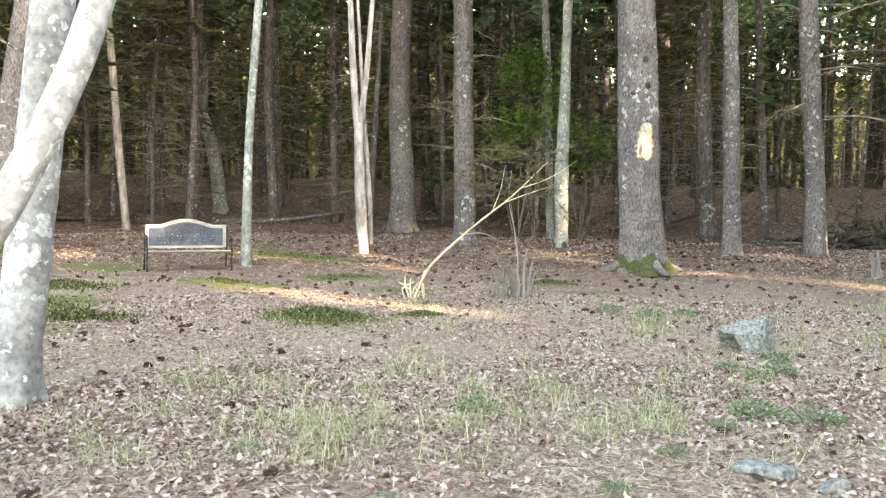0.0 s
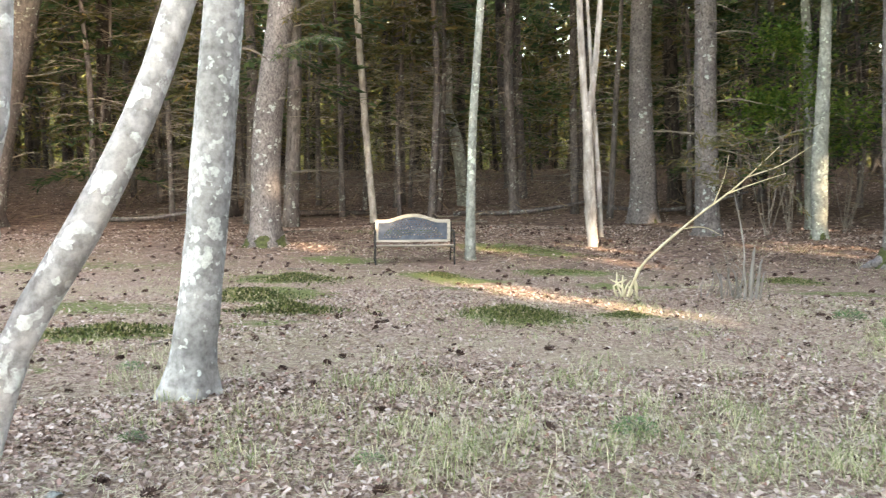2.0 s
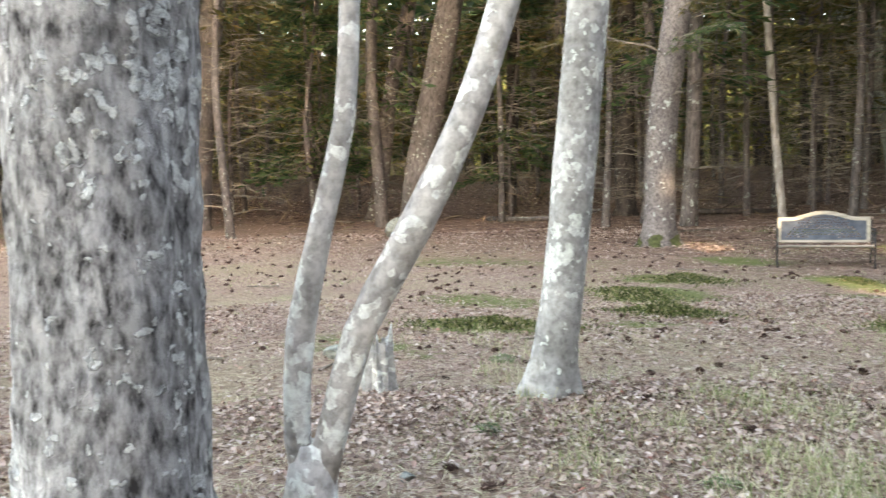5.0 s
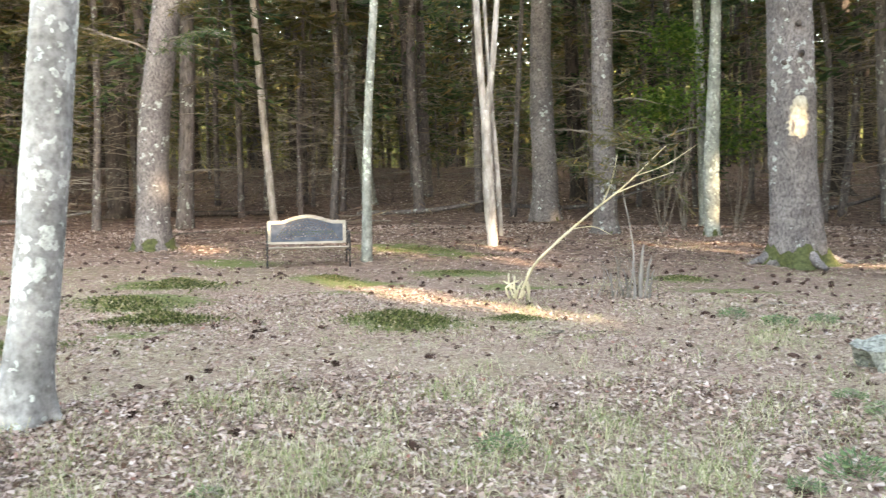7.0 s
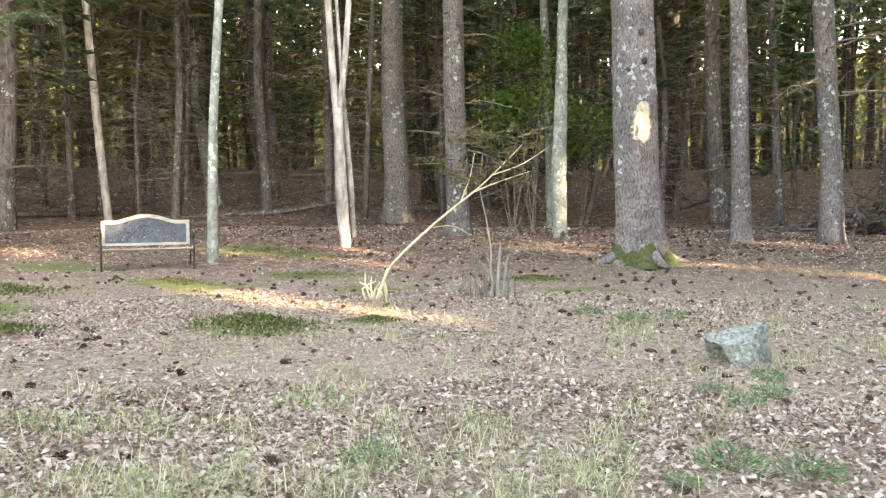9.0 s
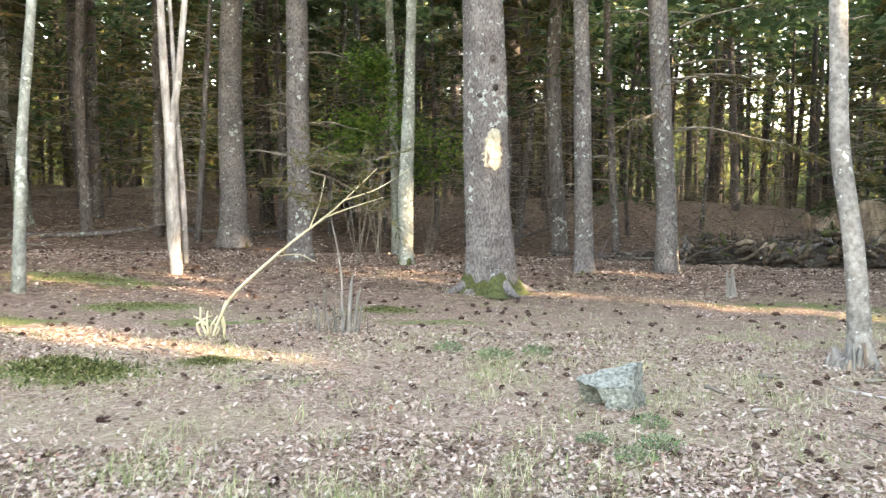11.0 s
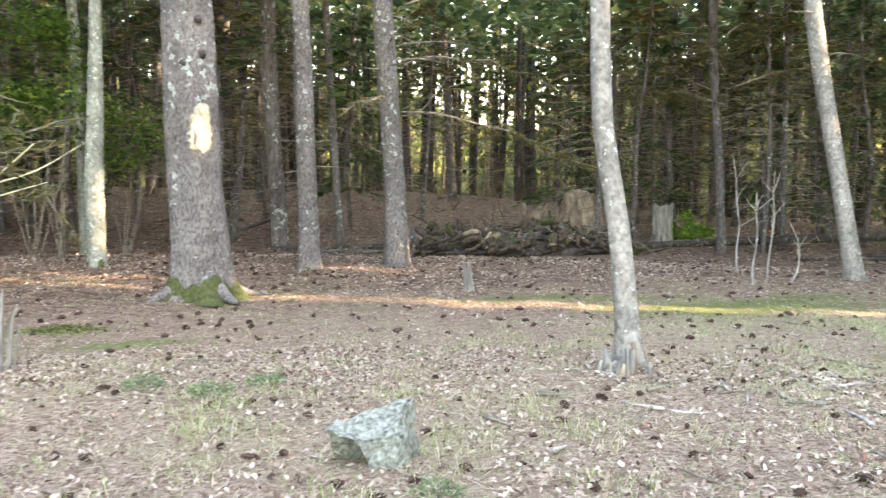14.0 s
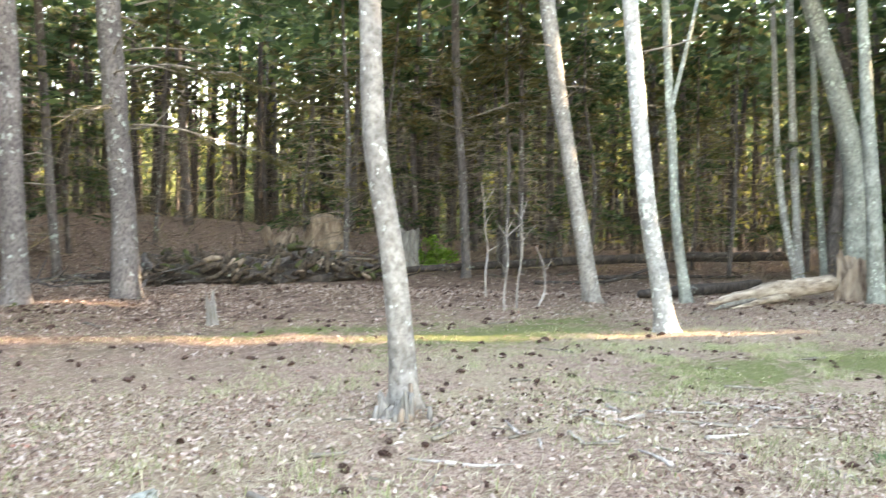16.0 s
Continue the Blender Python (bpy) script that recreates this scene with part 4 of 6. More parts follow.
# young green conifers at the edge of the woods, and small ones added sunward out of view
for x, y, s, turn in ((16.5, 24.5, 1.0, 0.3), (19.5, 23.5, 1.2, 1.4), (21.5, 21.0, 1.1, 2.2), (23.5, 19.0, 1.3, 3.0), (26.5, 17.0, 1.2, 4.1), (28.5, 14.0, 1.3, 5.0), (-15.5, 19.0, 1.2, 0.9), (-19.0, 14.5, 1.4, 2.0), (-21.0, 16.0, 1.5, 3.3),
                      (18.3, -5.3, 0.6, 0.5), (19.0, -4.4, 0.65, 1.5), (20.6, -6.7, 0.6, 2.6), (21.4, -3.5, 0.6, 3.7), (20.6, -2.2, 0.55, 4.6), (22.0, -0.8, 0.6, 0.9), (23.5, 0.9, 0.6, 1.9), (24.6, 2.6, 0.6, 2.9), (26.0, 4.5, 0.65, 3.9),
                      (-22.5, 9.5, 1.3, 4.0), (1.0, 27.5, 1.4, 0.2), (2.6, 26.0, 1.2, 1.1), (4.4, 28.0, 1.5, 2.5), (-0.6, 29.5, 1.4, 3.6), (10.4, 27.0, 1.1, 0.4)):
    ob = copy_thing(WOODS[4][0], Matrix.LocRotScale((x, y, gz(x, y) - 0.03), Euler((0, 0, turn)), None))
    ob.scale = (s, s, s)


# ---- bench ----
def box(bm, x0, x1, y0, y1, z0, z1):
    r = bmesh.ops.create_cube(bm, size=1)
    bmesh.ops.transform(bm, matrix=Matrix.LocRotScale(((x0 + x1) / 2, (y0 + y1) / 2, (z0 + z1) / 2), None, (x1 - x0, y1 - y0, z1 - z0)), verts=r["verts"])


IRON = plain("black_cast_iron", (0.012, 0.012, 0.013), (0.05, 0.048, 0.045), 20, rough=0.55)
BENCH_GREY = plain("blue_grey_painted_panel", (0.05, 0.06, 0.08), (0.11, 0.125, 0.15), 9, rough=0.75)
BENCH_WOOD = plain("weathered_pale_bench_wood", (0.22, 0.195, 0.16), (0.48, 0.43, 0.355), 12, (0.25, 1, 1), rough=0.7)


def bench():
    root = empty("garden_bench", -4.31, 13.42, None, "weathered garden bench with an arched back and black iron arms", "bench")
    root.rotation_euler = (0, 0, radians(25.6))
    w = 0.625
    arch = lambda x: 0.70 + 0.095 * max(0.0, math.cos(min(1.0, abs(x) / 0.42) * math.pi / 2)) ** 1.3 if abs(x) < 0.42 else 0.70
    xs = np.linspace(-w, w, 41)
    # top rail, arched
    v, f = [], []
    for x in xs:
        t = arch(x)
        v += [(x, 0.0, t - 0.055), (x, 0.035, t - 0.055), (x, 0.035, t), (x, 0.0, t)]
    for i in range(len(xs) - 1):
        for k in range(4):
            f.append((4 * i + k, 4 * i + (k + 1) % 4, 4 * i + 4 + (k + 1) % 4, 4 * i + 4 + k))
    f += [(3, 2, 1, 0), tuple(4 * (len(xs) - 1) + k for k in range(4))]
    link("top_rail", v, f, BENCH_WOOD, root, False)
    for sx in (-1, 1):
        bm = bmesh.new()
        box(bm, min(sx * w, sx * (w - 0.05)), max(sx * w, sx * (w - 0.05)), -0.002, 0.037, 0.335, 0.655)
        part("side_rail", bm, BENCH_WOOD, root)
    bm = bmesh.new()
    box(bm, -w + 0.05, w - 0.05, 0.0, 0.035, 0.325, 0.362)
    part("bottom_rail", bm, BENCH_WOOD, root)
    # pierced panel with rows of holes under the arch
    nx, nz = 96, 20
    holes = [(hx, 0.60 + 0.035 * k + 0.02 - 0.0, 0.0125) for k in range(-6, 3) for hx in np.arange(-9, 10) * 0.055 + (0.0275 if k % 2 else 0) if abs(hx) < (0.42 - 0.05 * abs(k - 1) if k > -2 else 0.40 + 0.03 * (-2 - k)) and (k > -6 or abs(hx) > 0.2) and 0.60 + 0.035 * k + 0.02 < arch(hx) - 0.075]
    v, f, idx = [], [], {}
    for i in range(nx + 1):
        x = -w + 0.05 + (2 * w - 0.10) * i / nx
        for j in range(nz + 1):
            v.append((x, 0.018, 0.36 + (arch(x) - 0.05 - 0.36) * j / nz))
    keep = lambda x, z: not any((x - hx) ** 2 + (z - hz) ** 2 < hr**2 for hx, hz, hr in holes)
    for i in range(nx):
        for j in range(nz):
            a = i * (nz + 1) + j
            c = np.mean([v[a], v[a + nz + 2]], axis=0)
            if keep(c[0], c[2]):
                f.append((a, a + nz + 1, a + nz + 2, a + 1))
    panel = link("back_panel", v, f, BENCH_GREY, root, False, "blue-grey pierced back panel")
    solid = panel.modifiers.new("thickness", "SOLIDIFY")
    solid.thickness = 0.01
    # seat slats
    for k in range(5):
        y = -0.06 - 0.085 * k
        bm = bmesh.new()
        box(bm, -w - 0.01, w + 0.01, y - 0.065, y, 0.252 + 0.010 * k, 0.270 + 0.010 * k)
        bmesh.ops.bevel(bm, geom=bm.edges[:], offset=0.004, segments=1, affect="EDGES")
        part("slat", bm, BENCH_WOOD, root)
    for sx in (-1, 1):
        x = sx * (w + 0.012)
        front = [(x, -0.46, -0.02, 0.015), (x, -0.42, 0.13, 0.011), (x, -0.48, 0.28, 0.013), (x, -0.45, 0.45, 0.012)]
        back = [(x, 0.10, -0.02, 0.015), (x, 0.03, 0.2, 0.012), (x, -0.0, 0.34, 0.013), (x, 0.015, 0.66, 0.012)]
        arm = [(x, 0.0, 0.50, 0.013), (x, -0.15, 0.53, 0.015), (x, -0.36, 0.52, 0.015), (x, -0.46, 0.48, 0.015), (x, -0.43, 0.44, 0.011)]
        link("front_leg", *tube(front, 8, 0.05), IRON, root)
        link("back_leg", *tube(back, 8, 0.05), IRON, root)
        link("armrest", *tube(arm, 8, 0.04), IRON, root)
        link("seat_bar", *tube([(x, -0.47, 0.235, 0.014), (x, -0.2, 0.24, 0.014), (x, 0.0, 0.26, 0.014)], 8, 0.05), IRON, root)
        link("scroll", *tube([(x, -0.44, 0.32, 0.01), (x, -0.30, 0.36, 0.01), (x, -0.22, 0.44, 0.01), (x, -0.30, 0.49, 0.01), (x, -0.36, 0.43, 0.008)], 6, 0.03), IRON, root)


bench()


# ---- stones ----
def stone(name, label, x, y, size, seed, material=STONE, sink=0.2, cuts=9, turn=0.0):
    """A rough block split along flat faces."""
    rng = random.Random(seed)
    bm = bmesh.new()
    bmesh.ops.create_icosphere(bm, subdivisions=3, radius=1.0)
    for _ in range(cuts):
        n = Vector((rng.gauss(0, 1), rng.gauss(0, 1), rng.gauss(0, 0.8))).normalized()
        k = rng.uniform(0.55, 0.85)
        for v in bm.verts:
            over = v.co.dot(n) - k
            if over > 0:
                v.co -= n * over
    for v in bm.verts:
        v.co += v.co * 0.05 * noise.noise(v.co * 3 + Vector((seed, 0, 0)))
        v.co = Vector((v.co.x * size[0], v.co.y * size[1], v.co.z * size[2]))
    ob = part(name, bm, material, None, "", False)
    ob.matrix_world = pose(x, y, gz(x, y) + size[2] * (1 - 2 * sink), 0, 0, turn)
    return tagged(ob, label, "rock")


def wedge_stone():
    """The grey block by the path: a slab with a slanted top, its dark end undercut."""
    bm = bmesh.new()
    low = [(-0.05, -0.13, -0.05), (0.14, -0.17, -0.05), (0.24, 0.06, -0.05), (-0.16, 0.08, -0.05)]
    high = [(-0.13, -0.15, 0.14), (0.08, -0.15, 0.17), (0.19, 0.07, 0.31), (-0.27, 0.06, 0.17)]
    a, b = [bm.verts.new(p) for p in low], [bm.verts.new(p) for p in high]
    bm.faces.new(a[::-1])
    bm.faces.new(b)
    for k in range(4):
        bm.faces.new((a[k], a[(k + 1) % 4], b[(k + 1) % 4], b[k]))
    bm.faces.ensure_lookup_table()
    end = bm.faces[5]
    bmesh.ops.inset_region(bm, faces=[end], thickness=0.03)
    bmesh.ops.translate(bm, verts=end.verts[:], vec=(0.15, 0.05, 0.0))
    bmesh.ops.bevel(bm, geom=bm.edges[:], offset=0.010, segments=2, affect="EDGES")
    bmesh.ops.subdivide_edges(bm, edges=bm.edges[:], cuts=6, use_grid_fill=True)
    for v in bm.verts:
        v.co += Vector((noise.noise(v.co * 22), noise.noise(v.co * 22 + Vector((3, 1, 0))), noise.noise(v.co * 22 + Vector((0, 2, 5))))) * 0.014
        v.co += Vector((noise.noise(v.co * 9), noise.noise(v.co * 9 + Vector((7, 0, 0))), noise.noise(v.co * 9 + Vector((0, 9, 0))))) * 0.022 + Vector((0, 0, 0.012 * noise.noise(v.co * 25)))
    ob = part("block_stone", bm, STONE, None)
    ob.matrix_world = pose(2.52, 7.18, gz(2.52, 7.18), 0, 0, -12)
    tagged(ob, "grey angular stone block with a slanted top lying in grass", "rock")


wedge_stone()
stone("boulder", "pale grey boulder lying on the leaf litter", -13.6, 13.2, (0.48, 0.4, 0.36), 4, sink=0.3)
stone("flat_stone", "low grey stone half buried in grass", -4.25, 4.55, (0.14, 0.1, 0.08), 6, sink=0.3)
stone("flat_stone", "small grey-green stone among the leaves", 1.45, 3.85, (0.15, 0.1, 0.06), 8, sink=0.35)
stone("flat_stone", "small grey stone lying by the path", 1.66, 3.66, (0.09, 0.06, 0.05), 9, sink=0.3)
stone("small_stone", "small pale stone on the leaves", -1.97, 3.25, (0.05, 0.04, 0.025), 11, sink=0.2)


# ---- brush pile, stumps and logs ----
def brush_pile():
    root = empty("brush_pile", 11.8, 19.9, None, "low dark heap of brush, bark and rotting wood", "brush pile")
    rng = np.random.default_rng(17)
    heap = plain("damp_rotting_bark", (0.012, 0.009, 0.007), (0.13, 0.095, 0.07), 14, depth=0.02)
    stick_mats = (ROT_WOOD, SPRUCE, heap, MOSS)
    bm = bmesh.new()
    bmesh.ops.create_icosphere(bm, subdivisions=4, radius=1.0)
    for v in bm.verts:
        k = 1 + 0.35 * noise.noise(v.co * 4)
        v.co = Vector((v.co.x * 2.8 * k, v.co.y * 0.9 * k, max(-0.1, v.co.z * 0.46 * k)))
    part("core", bm, SHADED_AND_DARK_BARK, root)
    for k in range(295):
        u, w = rng.uniform(-1, 1), rng.uniform(-1, 0.6)
        top = max(0.03, (1 - u * u) ** 0.4 * (1 - w * w) ** 0.5 * (0.64 + 0.16 * math.sin(7 * u)))
        c = np.array([u * 3.1, w * 1.0, top * rng.uniform(0.8, 1.12)])
        d = unit(rng.normal(0, 1, 3) * [1.0, 0.8, 0.8]) * rng.uniform(0.07, 0.26)
        r = rng.uniform(0.025, 0.085)
        link("piece_of_wood", *tube([(*(c - d), r * 0.8), (*(c + rng.normal(0, 0.03, 3)), r), (*(c + d), r * 0.55)], 6, 0.2, 0.22, seed=k), stick_mats[(2, 0, 2, 3, 2, 2, 1, 2)[k % 8]], root)
    for k in range(120):
        u = rng.uniform(-1.75, 1.3)
        c = np.array([u * 3.0, rng.uniform(-0.8, 1.4), (0.55 if abs(u) < 0.9 else 0.16) * rng.uniform(0.2, 1.1)])
        d = unit(rng.normal(0, 1, 3) * [1.4, 0.6, 0.16]) * rng.uniform(0.25, 0.85)
        r = rng.uniform(0.008, 0.024)
        link("stick", *tube([(*(c - d), r), (*(c + rng.normal(0, 0.06, 3)), r * 0.9), (*(c + d), r * 0.4)], 5, 0.3, 0.1, seed=k), (TWIG, SPRUCE, SHADED_AND_DARK_BARK)[k % 3], root)
    root.rotation_euler = (0, 0, radians(-4))


brush_pile()


def torn_stump(name, label, x, y, r, h, seed, material, spikes=0.35, flare=1.2, lean=0.0):
    """A stump with a torn rim and root ridges."""
    rng = np.random.default_rng(seed)
    n, rows = 36, 12
    ang = np.linspace(0, 2 * np.pi, n, endpoint=False)
    torn = rng.random(n)
    torn = (torn + np.roll(torn, 1) + np.roll(torn, -1)) / 3 if r > 0.2 else torn
    rim = h * (1 - spikes * np.clip(torn + 0.5 * np.sin(2 * ang + seed), 0, 1.2))
    v, f = [], []
    for k in range(rows):
        s = k / (rows - 1)
        rad = r * (1 + flare * (1 - s) ** 3 * (0.5 + 0.5 * np.cos(5 * ang + seed))) * (1 + 0.09 * np.sin(9 * ang + 3 * s) + rng.normal(0, 0.02, n))
        for a, q, top in zip(ang, rad, rim):
            v.append((q * math.cos(a) + lean * s, q * math.sin(a), -0.1 + s * (top + 0.1)))
    for k in range(4):
        s = 1 - k / 4
        for a, top in zip(ang, rim):
            q = r * (0.86 - 0.16 * k)
            v.append((q * math.cos(a) + lean, q * math.sin(a), max(0.02, top * 0.85 - 0.12 * h * k)))
    total = rows + 4
    for k in range(total - 1):
        for j in range(n):
            a, b = k * n + j, k * n + (j + 1) % n
            f.append((a, b, b + n, a + n))
    f.append([(total - 1) * n + j for j in range(n)])
    ob = link(name, v, f, material, None, False)
    ob.matrix_world = pose(x, y, gz(x, y))
    return tagged(ob, label, "tree stump")


torn_stump("uprooted_stump", "large torn grey-brown stump with spreading roots", 16.2, 23.2, 0.62, 1.45, 3, ROT_WOOD, 0.35, 0.7)
torn_stump("uprooted_stump", "split brown stump leaning beside a larger one", 14.9, 23.3, 0.42, 1.05, 5, ROT_WOOD, 0.5, 0.8, -0.3)
torn_stump("tall_stump", "pale upright stump behind the brush pile", 18.0, 21.6, 0.27, 1.15, 7, GREY_WOOD, 0.12, 0.4)
torn_stump("broken_stump", "jagged broken stump at the end of a fallen log", 19.3, 9.75, 0.34, 1.15, 9, ROT_WOOD, 0.55, 0.35)
torn_stump("small_stump", "short pointed grey stump in the needles", 7.1, 14.1, 0.055, 0.47, 11, GREY_WOOD, 0.75, 1.3, -0.06)
torn_stump("gnawed_stub", "small weathered stub at the foot of a pale tree", 5.12, 8.44, 0.11, 0.20, 13, GREY_WOOD, 0.7, 0.6)
torn_stump("low_stump", "low pale stump with bark behind the twin tree", -3.35, 4.2, 0.10, 0.42, 15, PALE, 0.3, 0.5)


def log(name, label, points, material, seed, sides=14, rough=0.12):
    x, y = points[0][:2]
    z = gz(x, y)
    ob = link(name, *tube([(a - x, b - y, c - z, r) for a, b, c, r in points], sides, 0.15, rough, None, seed), material)
    ob.matrix_world = pose(x, y, z)
    return tagged(ob, label, "log")


log("fallen_log", "bare tan fallen log with a split end", [(14.75, 10.78, 0.16, 0.02), (15.1, 10.75, 0.18, 0.07), (15.7, 10.70, 0.22, 0.12), (16.4, 10.68, 0.25, 0.13), (17.2, 10.6, 0.31, 0.17), (18.2, 10.4, 0.36, 0.17), (19.2, 10.2, 0.42, 0.18)], LOG_WOOD, 3, 18, 0.22)
log("fallen_log", "splintered tan limb beside the fallen log", [(15.0, 10.45, 0.10, 0.015), (15.6, 10.4, 0.13, 0.045), (16.4, 10.42, 0.18, 0.06), (17.4, 10.45, 0.2, 0.08)], LOG_WOOD, 4, 12, 0.28)
log("splinter", "thin torn splinter of the fallen log", [(14.6, 10.6, 0.09, 0.012), (15.3, 10.62, 0.15, 0.035), (16.3, 10.6, 0.2, 0.05)], GREY_WOOD, 8, 8, 0.3)
log("dark_log", "dark rotten log on the leaf litter", [(15.6, 12.6, 0.2, 0.08), (17.5, 12.4, 0.22, 0.11), (20.5, 12.3, 0.25, 0.12)], SHADED_AND_DARK_BARK, 5)
log("dark_log", "long dark fallen trunk at the wood's edge", [(14.5, 20.2, 0.35, 0.06), (18, 19.2, 0.5, 0.1), (24, 16.8, 0.75, 0.14), (29, 14.5, 0.8, 0.15)], SHADED_AND_DARK_BARK, 6)


for k, (x0, y0, x1, y1, r, m) in enumerate(((-12.5, 22.0, -9.2, 23.6, 0.09, SHADED_AND_DARK_BARK), (-7.2, 24.3, -3.4, 25.6, 0.08, SPRUCE), (-3.2, 27.2, 1.2, 26.0, 0.07, SPRUCE), (8.6, 21.2, 11.8, 23.2, 0.08, SHADED_AND_DARK_BARK), (-16.0, 18.5, -12.6, 19.4, 0.07, SPRUCE),
                                            (17.5, 16.6, 21.5, 14.9, 0.05, SHADED_AND_DARK_BARK), (20.0, 17.0, 24.0, 14.2, 0.06, SHADED_AND_DARK_BARK), (4.6, 24.8, 7.8, 26.6, 0.07, SPRUCE))):
    xm, ym = (x0 + x1) / 2 + 0.1, (y0 + y1) / 2
    log("dark_log", "thin dark fallen trunk on the wood's floor", [(x0, y0, gz(x0, y0) + r, r), (xm, ym, gz(xm, ym) + r + 0.04, r * 0.85), (x1, y1, gz(x1, y1) + 0.08 + 0.3 * (k % 3), r * 0.5)], m, 40 + k, 10)


# ---- parts of the near trees ----
def tree_named(start):
    for ob in bpy.data.objects:
        if ob.parent is None and ob.get("label", "").startswith(start):
            return ob


def moss_foot(root, r, high, material=MOSS, seed=0, reach=1.7):
    """A skirt of moss over the roots."""
    n, rows = 48, 8
    rng = np.random.default_rng(seed)
    ang = np.linspace(0, 2 * np.pi, n, endpoint=False)
    top = high * (0.42 + 0.5 * np.sin(3 * ang + seed) * np.sin(2 * ang + 1) + 0.35 * rng.random(n))
    out = r * reach * (0.9 + 0.25 * np.sin(5 * ang + seed) + 0.15 * rng.random(n))
    v, f = [], []
    for k in range(rows):
        s = k / (rows - 1)
        for a, t, o in zip(ang, top, out):
            q = o + (r * 1.06 - o) * s**0.55 + rng.normal(0, 0.008)
            v.append((q * math.cos(a), q * math.sin(a), -0.03 + (max(0.05, t) + 0.03) * s**1.5))
    for k in range(rows - 1):
        for j in range(n):
            a, b = k * n + j, k * n + (j + 1) % n
            f.append((a, b, b + n, a + n))
    link("moss", v, f, material, root, True, "patchy green moss over the roots")


big = tree_named("thick old pine")
moss_foot(big, 0.44, 0.30, MOSS, 3, 1.45)
for pts in ([(0.3, 0.0, 0.22, 0.10), (0.48, 0.05, 0.10, 0.08), (0.70, 0.12, 0.03, 0.05), (0.95, 0.16, -0.02, 0.02)], [(-0.3, -0.1, 0.2, 0.1), (-0.5, -0.2, 0.08, 0.08), (-0.75, -0.3, -0.02, 0.03)], [(0.1, -0.35, 0.2, 0.1), (0.2, -0.55, 0.06, 0.07), (0.3, -0.75, -0.02, 0.03)]):
    link("root", *tube(pts, 10, 0.06, 0.1), PINE, big)


def on_trunk(root, name, material, z0, z1, az, half, r, seed, label="", proud=0.006):
    """A ragged patch that lies on a round trunk: az in degrees, half its half width in metres."""
    rng = np.random.default_rng(seed)
    rows, cols = 14, 10
    v, f = [], []
    x0 = root.get("cx", 0.0)
    for i in range(rows):
        s = i / (rows - 1)
        z = z0 + (z1 - z0) * s
        w = half * (math.sin(math.pi * (0.08 + 0.84 * s)) ** 0.5) * (1 + 0.18 * rng.normal())
        for j in range(cols):
            a = radians(az) + (2 * j / (cols - 1) - 1) * w / r
            edge = min(j, cols - 1 - j, i, rows - 1 - i)
            q = r + (proud if edge > 0 else -0.01)
            v.append((q * math.cos(a) + x0, q * math.sin(a), z + rng.normal(0, 0.01)))
    for i in range(rows - 1):
        for j in range(cols - 1):
            a = i * cols + j
            f.append((a, a + 1, a + cols + 1, a + cols))
    link(name, v, f, material, root, True, label)


SCAR = plain("bare_scar_wood", (0.16, 0.14, 0.09), (0.52, 0.47, 0.38), 16, (1, 1, 0.6), depth=0.02, fine=30)
big["cx"] = -0.10
on_trunk(big, "bark_scar", SCAR, 1.92, 2.55, -86, 0.17, 0.352, 4, "pale bare scar where bark is gone", 0.012)
for z, az, s in ((3.18, -70, 0.05), (3.05, -112, 0.045), (3.62, -80, 0.05)):
    bm = bmesh.new()
    bmesh.ops.create_icosphere(bm, subdivisions=2, radius=s)
    for v in bm.verts:
        v.co *= 1 + 0.4 * noise.noise(v.co * 30)
    ob = part("knot", bm, SHADED_AND_DARK_BARK, big)
    a = radians(az)
    ob.location = (-0.16 + 0.335 * math.cos(a), 0.335 * math.sin(a), z)
for start, r, h, m in (("grey-brown pine with a mossy foot", 0.36, 0.22, MOSS), ("tall straight pine", 0.36, 0.18, MOSS), ("grey pine with dead side", 0.26, 0.18, MOSS), ("slim grey-green tree with a sunlit", 0.16, 0.12, MOSS), ("straight grey pine", 0.2, 0.1, MOSS)):
    moss_foot(tree_named(start), r, h, m, len(start), 1.35)


